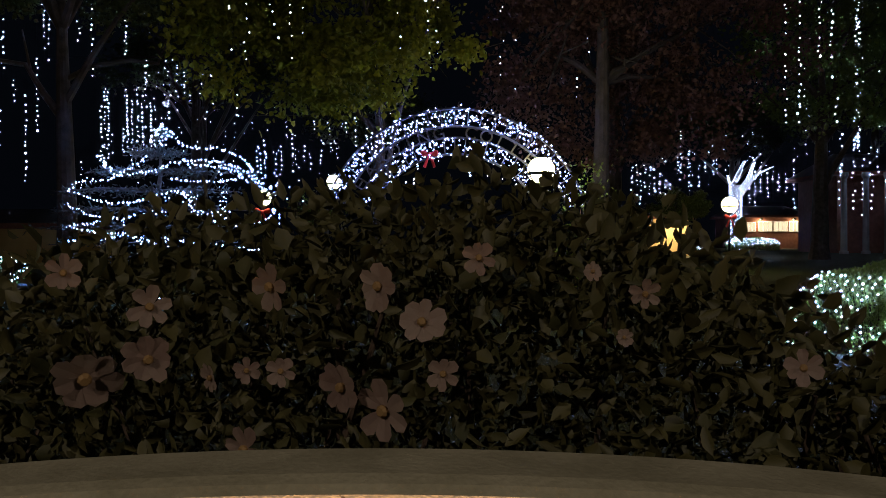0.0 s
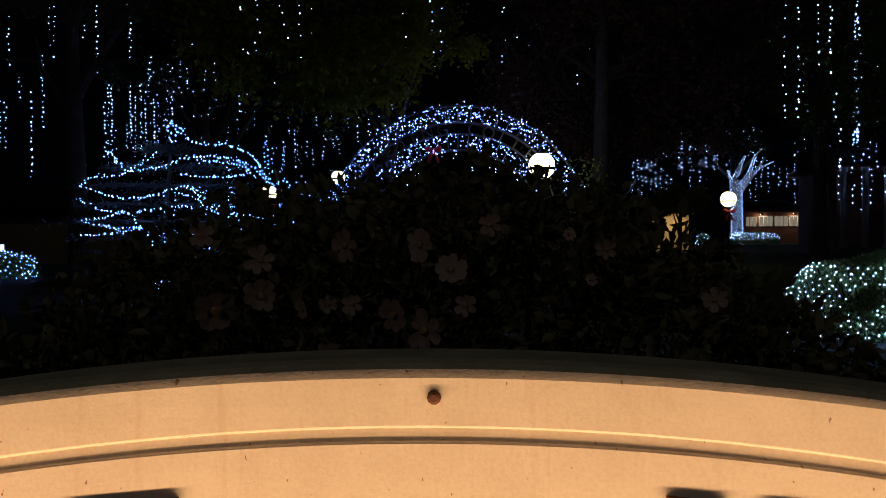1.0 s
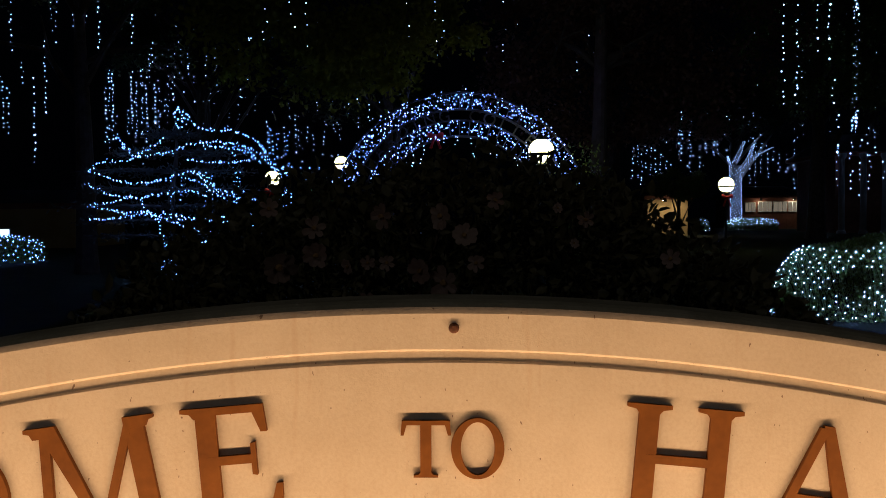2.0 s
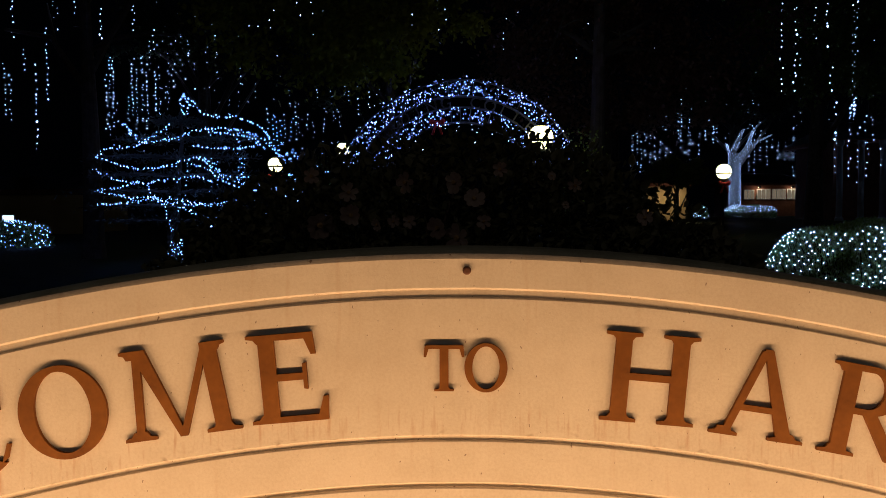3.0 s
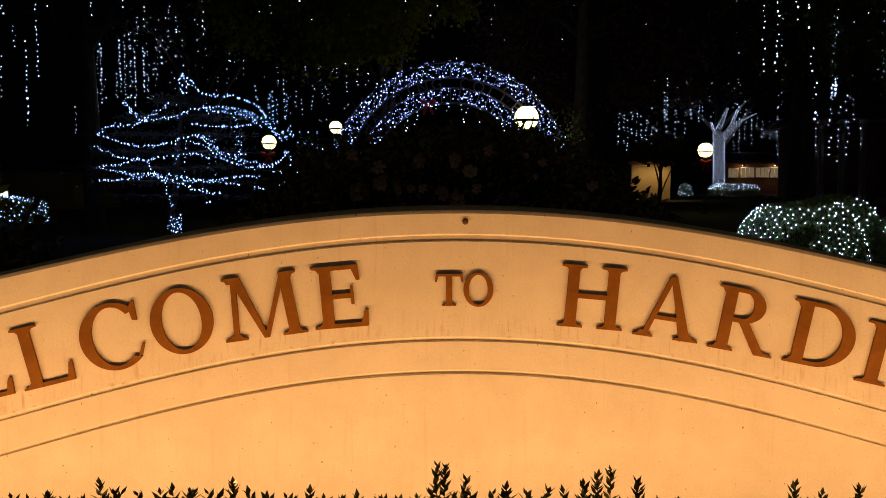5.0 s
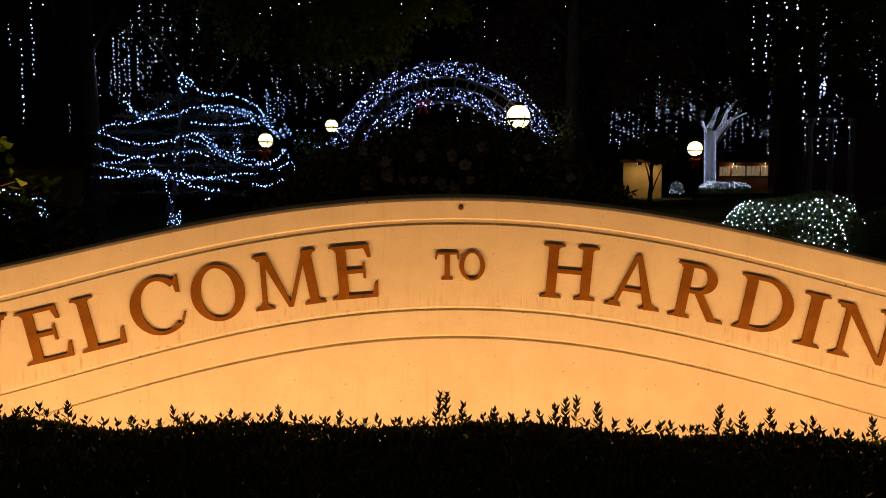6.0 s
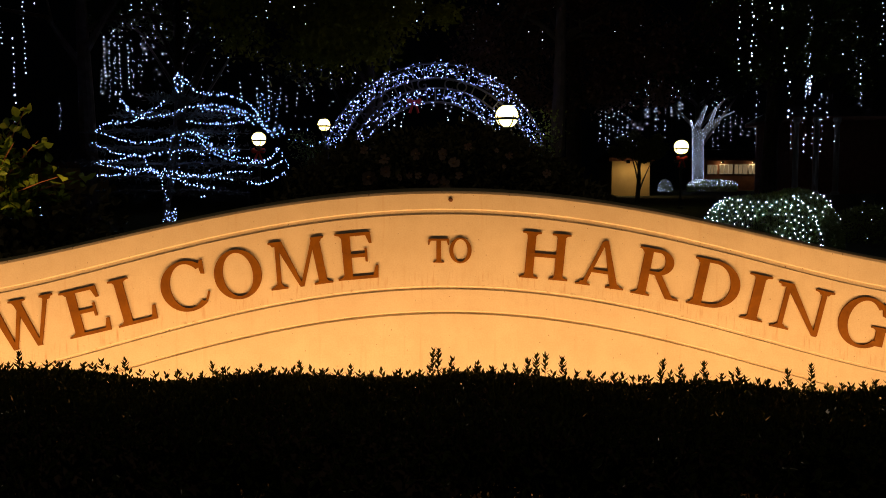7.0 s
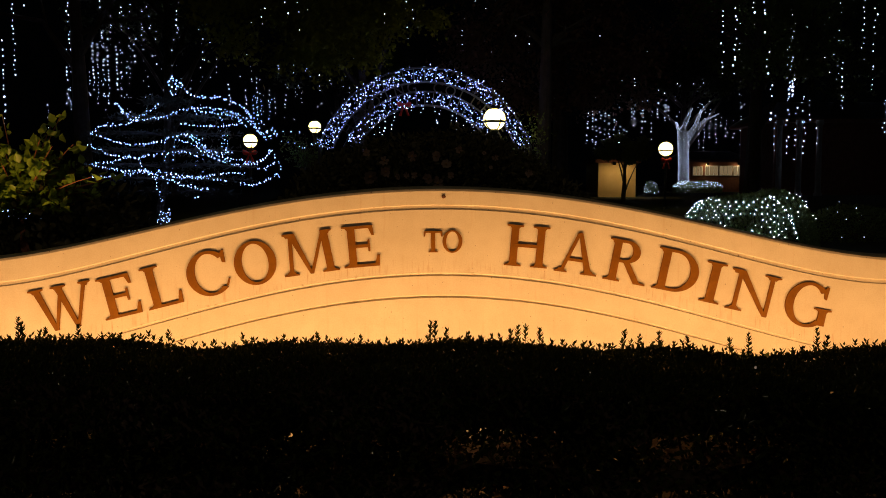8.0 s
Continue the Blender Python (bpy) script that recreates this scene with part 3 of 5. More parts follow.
def build_hedge():
    h = thing("clipped_hedge", "dark clipped evergreen hedge with stray upright sprigs before the sign", "hedge")
    n = 60000
    x = np.random.uniform(-3.9, 3.9, n)
    y = np.random.uniform(HEDGE_Y0, HEDGE_Y1, n)
    round_off = 0.06 * (np.abs(y - (HEDGE_Y0 + HEDGE_Y1) / 2) / 0.375) ** 4
    z = np.array([hedge_height(a, b) for a, b in zip(x, y)]) - round_off - np.abs(np.random.randn(n)) * 0.019
    leaf_mesh("top_foliage", np.stack((x, y, z), 1), np.tile((0, 0, 0.9), (n, 1)), 0.021, 0.011, M_HEDGE, h, spread=0.55)
    n = 16000
    x = np.random.uniform(-3.9, 3.9, n)
    z = 0.06 + 0.75 * np.random.rand(n) ** 0.8
    y = HEDGE_Y0 + 0.03 * np.random.randn(n) + 0.03 * np.sin(x * 5) + np.where(np.random.rand(n) < 0.3, 0.06, 0)
    keep = gaps(x, z)
    x, y, z, n = x[keep], y[keep], z[keep], int(keep.sum())
    leaf_mesh("front_foliage", np.stack((x, y, z), 1), np.tile((0, -0.8, 0.2), (n, 1)), 0.036, 0.017, M_HEDGE, h, spread=0.6)
    n = 7000
    x = np.random.uniform(-3.9, 3.9, n)
    z = 0.3 + 0.48 * np.random.rand(n)
    y = HEDGE_Y1 + 0.03 * np.random.randn(n)
    keep = gaps(x, z)
    x, y, z, n = x[keep], y[keep], z[keep], int(keep.sum())
    leaf_mesh("back_foliage", np.stack((x, y, z), 1), np.tile((0, 0.8, 0.3), (n, 1)), 0.036, 0.017, M_HEDGE, h, spread=0.6)
    n = 62000
    x, y, z = np.random.uniform(-3.9, 3.9, n), np.random.uniform(HEDGE_Y0 + 0.1, HEDGE_Y1 - 0.08, n), 0.05 + 0.72 * np.random.rand(n) ** 0.75
    keep = gaps(x, z)
    x, y, z, n = x[keep], y[keep], z[keep], int(keep.sum())
    leaf_mesh("inner_foliage", np.stack((x, y, z), 1), np.tile((0, 0, 0.3), (n, 1)), 0.040, 0.020, M_HEDGE, h, spread=0.9)
    # hidden slabs added to keep floodlight from leaking through the hedge
    bm = bmesh.new()
    for low, high in ((0.61, None), (0.39, 0.47), (0.02, 0.24)):
        cols = []
        for i in range(79):
            x = -3.9 + 0.1 * i
            w = 0.03 * math.sin(7 * x) + 0.02 * math.sin(17 * x)
            front, back = (high or hedge_height(x, HEDGE_Y0) - 0.085) + (w if high else 0), (high or hedge_height(x, HEDGE_Y1) - 0.055) - (w if high else 0)
            cols.append([bm.verts.new(v) for v in ((x, HEDGE_Y0 + 0.13 + w, low + w * 0.7), (x, HEDGE_Y1 - 0.10 - w, low - w * 0.7), (x, HEDGE_Y1 - 0.08, back), (x, HEDGE_Y0 + 0.12, front))])
        for a, b in zip(cols, cols[1:]):
            for j in range(4):
                bm.faces.new((a[j], b[j], b[(j + 1) % 4], a[(j + 1) % 4]))
    part("inner_growth", bm, M_TWIG, h, "solid slabs hidden in the hedge to block light")
    bm = bmesh.new()
    for i in range(150):
        x = -3.8 + 7.6 * (i + random.random()) / 150
        y = random.uniform(HEDGE_Y0 + 0.15, HEDGE_Y1 - 0.15)
        tube(bm, [(x, y, 0), (x + random.uniform(-.05, .05), y + random.uniform(-.1, .1), 0.4), (x + random.uniform(-.12, .12), y + random.uniform(-.2, .2), 0.78)], [0.009, 0.006, 0.003], 5)
    tagged(part("branchwork", bm, M_TWIG, h), kind="stuff")
    meshes = [sprig_mesh(5 + k, hh) for k, hh in enumerate((0.020, 0.027, 0.044, 0.055, 0.070, 0.095))]
    tall = ((-1.90, 5), (-1.89, 4), (-1.82, 1), (-1.78, 2), (-1.64, 3), (-1.33, 1), (-1.25, 2), (-0.92, 2), (-0.08, 5), (-0.06, 5), (-0.01, 3), (0.09, 1), (0.28, 3), (0.31, 4), (0.35, 4), (0.41, 4), (0.79, 4), (0.86, 2), (0.95, 3), (1.28, 3), (1.35, 5), (1.66, 5), (1.70, 3), (1.07, 2), (-0.39, 1), (-0.59, 1))
    for x, k in tall:
        ob = link("sprig", meshes[k], h)
        y = HEDGE_Y1 - 0.05 + 0.03 * math.sin(x * 40)
        ob.matrix_local = pose(x, y, hedge_height(x, y) - 0.012, 0, 0, x * 700)
    for i in range(420):
        x = -3.2 + 6.4 * (i + random.random()) / 420
        y = random.uniform(HEDGE_Y0 + 0.08, HEDGE_Y1 - 0.02) if i % 3 else HEDGE_Y1 - 0.05
        ob = link("sprig", meshes[random.choice((0, 0, 0, 1, 1))], h)
        ob.matrix_local = pose(x, y, hedge_height(x, y) - 0.02, random.uniform(-15, 15), random.uniform(-15, 15), random.uniform(0, 360))


build_hedge()


# ---------------------------------------------------------------- flowering bush behind the sign
def flower_mesh(seed):
    rs = np.random.RandomState(seed)
    bm = bmesh.new()
    petals = 6 if seed % 2 else 7
    for k in range(petals):
        a = 2 * math.pi * k / petals + rs.uniform(-0.15, 0.15)
        L, W = 0.052 * rs.uniform(0.85, 1.15), 0.036 * rs.uniform(0.8, 1.2)
        cup = rs.uniform(0.1, 0.5)
        c, s = Vector((math.cos(a), math.sin(a), 0)), Vector((-math.sin(a), math.cos(a), 0))
        def at(u, v):
            return c * (L * u) + s * (W * v) + Vector((0, 0, cup * 0.03 * u * u + 0.012 * v * v + rs.uniform(-0.001, 0.001)))
        rows = [(0.08, 0.12), (0.4, 0.38), (0.75, 0.5), (0.98, 0.28)]
        vs = [[bm.verts.new(at(u, w * q)) for q in (-1, 0, 1)] for u, w in rows]
        for r0, r1 in zip(vs, vs[1:]):
            for j in range(2):
                bm.faces.new((r0[j], r0[j + 1], r1[j + 1], r1[j]))
    me = bpy.data.meshes.new("flower")
    bm.to_mesh(me)
    bm.free()
    me.materials.append(M_PETAL)
    bm = bmesh.new()
    lathe(bm, [(0.009, 0), (0.011, 0.008), (0.007, 0.014)], 8)
    st = bpy.data.meshes.new("stamen_tuft")
    bm.to_mesh(st)
    bm.free()
    st.materials.append(M_STAMEN)
    return me, st


def bush_height(x):
    """Broad dome, its flank on the far side of the walk steeper."""
    u = abs(x - 0.06)
    if x < 0.06:
        z = 1.925 - 0.06 * u - 0.35 * max(0.0, u - 0.55) - 0.6 * max(0.0, u - 0.88)
    else:
        z = 1.925 - 0.10 * u - 0.55 * max(0.0, u - 0.35) - 0.7 * max(0.0, u - 0.90)
    return max(1.12, z) + 0.022 * math.sin(5 * x + 1) * math.cos(2.3 * x)


def build_camellia():
    b = thing("flowering_bush", "dense dark evergreen bush with pale pink open flowers behind the sign", "bush")
    n = 40000
    x = np.random.uniform(-2.5, 2.5, n)
    y = np.random.uniform(0.32, 1.22, n)
    edge = 1 - 0.35 * ((y - 0.75) / 0.45) ** 2
    top = np.array([bush_height(a) for a in x])
    u = np.random.rand(n) ** 0.45
    z = 0.4 + (top * (0.82 + 0.18 * edge) - 0.4) * u + 0.02 * np.random.randn(n)
    out = np.stack((x * 0.1, (y - 0.75) * 1.4, 0.4 + 0 * x), 1)
    leaf_mesh("foliage", np.stack((x, y, z), 1), out, 0.040, 0.021, M_CAMELLIA, b)
    bm = bmesh.new()
    for i in range(60):
        x0 = random.uniform(-1.9, 1.9)
        x1 = x0 + random.uniform(-.4, .4)
        tube(bm, [(x0, 0.8, 0), (x0, random.uniform(.6, 1.0), 0.6), (x1, random.uniform(.45, 1.1), bush_height(x1) * 0.9)], [0.022, 0.014, 0.004], 6)
    tagged(part("branchwork", bm, M_TWIG, b), kind="stuff")
    kinds = [flower_mesh(k) for k in range(4)]
    for x, z, size in ((-0.46, 1.62, 0.92), (-0.09, 1.61, 0.71), (-0.03, 1.58, 0.84), (0.02, 1.70, 0.63), (-0.04, 1.75, 0.67), (-0.19, 1.75, 0.67), (-0.37, 1.72, 0.59), (-0.36, 1.65, 0.67), (-0.23, 1.63, 0.38), (-0.18, 1.63, 0.42), (0.05, 1.63, 0.46), (0.10, 1.79, 0.46), (0.26, 1.77, 0.29), (0.33, 1.74, 0.42), (-0.23, 1.52, 0.67), (0.54, 1.64, 0.50), (-0.28, 1.62, 0.42), (-0.48, 1.77, 0.50), (0.30, 1.68, 0.25)):
        y = random.uniform(0.27, 0.31)
        me, st = random.choice(kinds)
        f = link("flower", me, b)
        f.matrix_local = pose(x, y, z, random.uniform(65, 115), random.uniform(-180, 180), random.uniform(-35, 35)) @ Matrix.Scale(size, 4)
        s = link("stamen_tuft", st, f)


build_camellia()


# ---------------------------------------------------------------- shrub beside the sign
def build_side_shrub():
    b = thing("broadleaf_shrub", "yellow-green broadleaf shrub with reddish stems beside the sign", "shrub", (-2.63, 0.37, -0.05))
    bm = bmesh.new()
    pts, outs = [], []
    for i in range(60):
        a, e = random.uniform(-0.9, 1.15), random.uniform(0.15, 1.25)
        d = Vector((math.sin(a) * math.cos(e), random.uniform(-0.35, 0.35), math.sin(e)))
        L = random.uniform(0.35, 0.86)
        base = Vector((-0.05, 0, 1.46))
        line = [base + d * L * k / 5 + Vector((0, 0, -0.10 * (k / 5) ** 2)) for k in range(6)]
        tube(bm, line, [0.009, 0.008, 0.006, 0.005, 0.003, 0.002], 5)
        for k in range(22):
            u = random.uniform(0.3, 1.0)
            p = base + d * L * u + Vector((random.uniform(-.04, .04), random.uniform(-.05, .05), -0.10 * u * u + random.uniform(-.04, .04)))
            pts.append(p)
            outs.append(d * 0.8 + Vector((0, -0.2, 0.1)))
    for i in range(5):
        tube(bm, [(random.uniform(-.1, .1), random.uniform(-.1, .1), 0), (random.uniform(-.06, .06), 0, 0.7), (-0.05, 0, 1.40)], [0.02, 0.016, 0.012], 6)
    tagged(part("stemwork", bm, M_STEM, b, "reddish bare stems"), kind="stuff")
    leaf_mesh("foliage", np.array(pts), np.array(outs), 0.056, 0.042, M_PRIVET, b, spread=0.6)
    # low leaves get a darker leaf material, painting in the shade behind the sign
    q = np.clip(np.random.randn(5200, 3), -2, 2) * np.array((0.30, 0.16, 0.30)) + np.array((0.02, 0.20, 0.98))
    leaf_mesh("lower_foliage", q, q * np.array((1, 1, 0.2)), 0.06, 0.042, M_CAMELLIA, b, spread=0.7)


build_side_shrub()


# ---------------------------------------------------------------- light strings
def strand(x, y, top, bottom, spacing, size, material=None, group="hanging icicle light strands", drift=0.0, held=None):
    """One hanging string of small lights."""
    s = thing("light_strand", "string of small white lights hanging from a tree", "string lights", (x, y, 0), group=group)
    n = max(2, int((top - bottom) / spacing))
    sway = random.uniform(-0.06, 0.06) + drift
    pts = []
    for i in range(n + 1):
        u = i / n
        pts.append(Vector((sway * u * u + random.gauss(0, 0.14 * spacing), random.gauss(0, 0.05), top + (bottom - top) * u + random.gauss(0, 0.22 * spacing) * (0 < i < n))))
    bm = bmesh.new()
    tube(bm, ([Vector((0, 0, held))] if held else []) + pts, 0.0028, 3)
    part("wire", bm, M_WIRE, s)
    keep = [p for p in pts if random.random() > 0.14]
    bulbs(keep or pts, size, material or M_BULB, s, 0.45)
    return s


def string_on(name, label, pts, size, material, place=(0, 0, 0), group="", doubled=0.0):
    s = thing(name, label, "string lights", place, group=group)
    bm = bmesh.new()
    tube(bm, pts, 0.0028, 3)
    part("wire", bm, M_WIRE, s)
    all_pts = list(pts)
    if doubled:
        all_pts += [p + Vector((random.gauss(0, doubled), random.gauss(0, doubled), random.gauss(0, doubled))) for p in pts if random.random() < 0.4]
    bulbs(all_pts, size, material, s, 0.35)
    return s


# the layered garlands on the small lit tree, knots placed to fit the camera's view
WISP_X = -4.25
GY, TRUNK_X = 20.3, -8.24
TOP_GARLANDS = (
    ((-9.60, 4.09), (-9.44, 3.82), (-9.02, 3.56), (-8.51, 3.63), (-8.00, 3.73)),
    ((-8.00, 3.73), (-7.57, 3.89), (-6.63, 3.92), (-5.86, 3.70), (-5.49, 3.41)),
    ((-9.61, 4.04), (-9.22, 3.73), (-8.94, 3.65), (-8.59, 3.87), (-8.28, 4.09)),
    ((-7.92, 4.89), (-7.97, 4.63), (-7.88, 4.33), (-7.77, 4.50), (-7.90, 4.84)),
    ((-7.90, 4.84), (-7.63, 4.67), (-7.48, 4.43), (-7.13, 4.26), (-6.45, 4.25)),
    ((-6.45, 4.25), (-6.08, 4.11), (-5.74, 3.92), (-5.47, 3.58)),
    ((-10.40, 3.15), (-10.14, 3.36), (-9.63, 3.41), (-9.20, 3.48), (-8.94, 3.58)),
    ((-10.40, 3.15), (-9.98, 3.04), (-9.64, 2.90), (-9.18, 2.83), (-8.67, 2.85)),
    ((-8.67, 2.85), (-8.19, 2.99), (-7.58, 3.14), (-7.24, 3.05), (-7.03, 2.82), (-6.69, 2.59), (-6.05, 2.59)),
)
MID_GARLANDS = (
    ((-7.93, 3.02), (-7.47, 2.90), (-7.13, 2.70), (-6.74, 2.44), (-6.40, 2.32)),
    ((-6.40, 2.32), (-5.98, 2.23), (-5.55, 2.25), (-5.20, 2.39), (-4.94, 2.63)),
    ((-7.50, 3.11), (-7.16, 2.85), (-6.79, 2.58), (-6.35, 2.42), (-5.80, 2.34), (-5.29, 2.22)),
    ((-10.50, 2.85), (-10.16, 2.68), (-9.91, 2.54), (-9.48, 2.47), (-8.97, 2.42)),
    ((-8.97, 2.42), (-8.54, 2.51), (-7.68, 2.61), (-7.14, 2.47)),
    ((-10.43, 2.22), (-9.92, 2.28), (-9.49, 2.39), (-9.11, 2.47)),
    ((-10.43, 2.22), (-9.92, 2.11), (-9.41, 2.03), (-8.81, 2.04), (-8.21, 1.98)),
    ((-8.21, 1.98), (-7.53, 1.87), (-6.98, 1.87), (-6.32, 1.96), (-5.64, 1.94)),
    ((-10.36, 1.87), (-9.76, 1.87), (-9.24, 1.94), (-8.86, 2.03)),
)
LOW_GARLANDS = (
    ((-8.86, 2.03), (-8.47, 1.91), (-7.87, 1.86), (-7.27, 1.82), (-6.24, 1.72)),
    ((-8.97, 2.42), (-8.81, 2.08), (-8.56, 1.87), (-8.05, 1.77)),
    ((-8.05, 1.77), (-7.71, 1.62), (-7.28, 1.51), (-6.77, 1.44)),
    ((-5.90, 1.65), (-5.56, 1.60), (-5.26, 1.67), (-4.95, 1.82), (-4.78, 1.96)),
    ((-7.66, 3.48), (-7.32, 3.41), (-6.81, 3.38), (-6.30, 3.40), (-5.78, 3.46)),
    ((-7.23, 3.85), (-6.63, 3.77), (-6.08, 3.67), (-5.61, 3.31)),
    ((-5.60, 3.79), (-5.41, 3.31), (-5.10, 3.18), (-4.82, 3.41)),
    ((-5.47, 3.53), (-5.24, 3.11), (-4.93, 3.11), (-4.75, 3.35)),
)
SIDE_GARLANDS = (
    ((-5.46, 2.25), (-5.11, 2.42), (-4.97, 2.65), (-4.74, 2.34), (-4.60, 1.99)),
    ((-5.38, 2.08), (-5.03, 2.15), (-4.77, 2.37)),
    ((-4.78, 1.96), (-4.66, 1.77)),
    ((-8.48, 1.77), (-8.42, 1.48), (-8.35, 1.22), (-8.29, 1.08)),
    ((-4.59, 2.94), (-4.25, 2.87), (-3.90, 2.73), (-3.52, 2.90), (-3.04, 2.94)),
    ((-5.10, 2.97), (-4.76, 3.18), (-4.33, 3.21), (-3.81, 3.09)),
    ((-7.29, 1.22), (-7.11, 1.27)),
)


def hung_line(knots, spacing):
    """Bulb places along a string that runs smoothly through its knots, scaled to the camera's view."""
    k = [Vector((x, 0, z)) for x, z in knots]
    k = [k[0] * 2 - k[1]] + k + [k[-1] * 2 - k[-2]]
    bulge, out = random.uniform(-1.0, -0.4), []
    # a nearer string is shrunk to keep its place in the camera's view
    view_scale = 1 + bulge / 25
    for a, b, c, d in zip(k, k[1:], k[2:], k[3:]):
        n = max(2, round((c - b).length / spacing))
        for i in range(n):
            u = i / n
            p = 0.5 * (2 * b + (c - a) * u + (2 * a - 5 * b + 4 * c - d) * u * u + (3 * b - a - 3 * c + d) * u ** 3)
            out.append(Vector((p.x * view_scale + random.gauss(0, 0.012), GY + bulge + random.gauss(0, 0.05), 1.56 + (p.z - 1.56) * view_scale + random.gauss(0, 0.014))))
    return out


def build_garland_tree():
    t = thing("layered_pine", "small layered tree draped in blue-white light garlands", "tree", (TRUNK_X, GY, ground_z(GY)))
    bm = bmesh.new()
    tube(bm, [(0, 0, -0.1), (-0.12, 0, 0.7), (0.05, 0.05, 1.5), (0.1, 0, 2.4), (0.25, 0, 3.4), (0.22, 0, 4.3)], [0.16, 0.13, 0.11, 0.085, 0.05, 0.015], 10)
    part("trunk", bm, M_BARK, t)
    pts, outs = [], []
    for k, (z, reach) in enumerate(((1.15, 3.0), (1.55, 3.5), (1.95, 3.4), (2.4, 3.1), (2.9, 2.8), (3.4, 1.8), (3.9, 0.8))):
        for j in range(9):
            a = 2 * math.pi * j / 9 + k * 0.7
            r = reach * random.uniform(0.75, 1.1)
            line = [Vector((r * u * math.cos(a) + 0.1, r * u * math.sin(a) * 0.58, z + 0.25 * u - 0.28 * u * u)) for u in (0, 0.3, 0.6, 1.0)]
            bm = bmesh.new()
            tube(bm, line, [0.045, 0.03, 0.018, 0.006], 5)
            part("limb", bm, M_BARK, t)
            for i in range(50):
                u = random.uniform(0.2, 0.95)
                p = line[0].lerp(line[-1], u)
                pts.append(p + Vector((random.gauss(0, .12), random.gauss(0, .12), random.gauss(0.03, .06))))
                outs.append((math.cos(a), math.sin(a), 0.3))
    leaf_mesh("crown", np.array(pts), np.array(outs), 0.13, 0.045, M_NEEDLE, t)
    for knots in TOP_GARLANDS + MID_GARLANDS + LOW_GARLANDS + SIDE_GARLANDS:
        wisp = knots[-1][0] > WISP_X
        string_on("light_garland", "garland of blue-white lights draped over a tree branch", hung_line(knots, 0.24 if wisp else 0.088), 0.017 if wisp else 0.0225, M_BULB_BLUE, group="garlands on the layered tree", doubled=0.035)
    wrap = [Vector((TRUNK_X + random.gauss(0.15, 0.04) * math.cos(i * 2.4), GY + 0.17 * math.sin(i * 2.4), ground_z(GY) + 0.1 + 0.010 * i + random.gauss(0, 0.03))) for i in range(52)]
    string_on("trunk_wrap_lights", "blue-white lights wound round the foot of a trunk", wrap, 0.0225, M_BULB_BLUE)
    for dx, z0, z1 in ((0.15, 3.0, 2.2), (0.25, 2.9, 2.1), (1.75, 3.9, 2.3), (1.82, 3.6, 2.4), (2.0, 3.1, 2.3), (1.15, 3.1, 2.2), (1.3, 3.0, 2.0), (2.75, 4.3, 3.4), (2.95, 4.2, 3.2), (3.1, 4.1, 3.3), (3.3, 4.2, 3.6)):
        strand(TRUNK_X + dx, GY + random.uniform(-.4, .4), z0, z1, 0.12, 0.018, M_BULB_BLUE, "short strands on the layered tree")


build_garland_tree()


# ---------------------------------------------------------------- lettered arch
ARCH_X, ARCH_Y, ARCH_Z = -0.22, 16.0, 1.74


def arc_line(r, a0, a1, n=48, y=0.0):
    return [Vector((r * math.sin(radians(a0 + (a1 - a0) * i / n)), y, r * math.cos(radians(a0 + (a1 - a0) * i / n)))) for i in range(n + 1)]


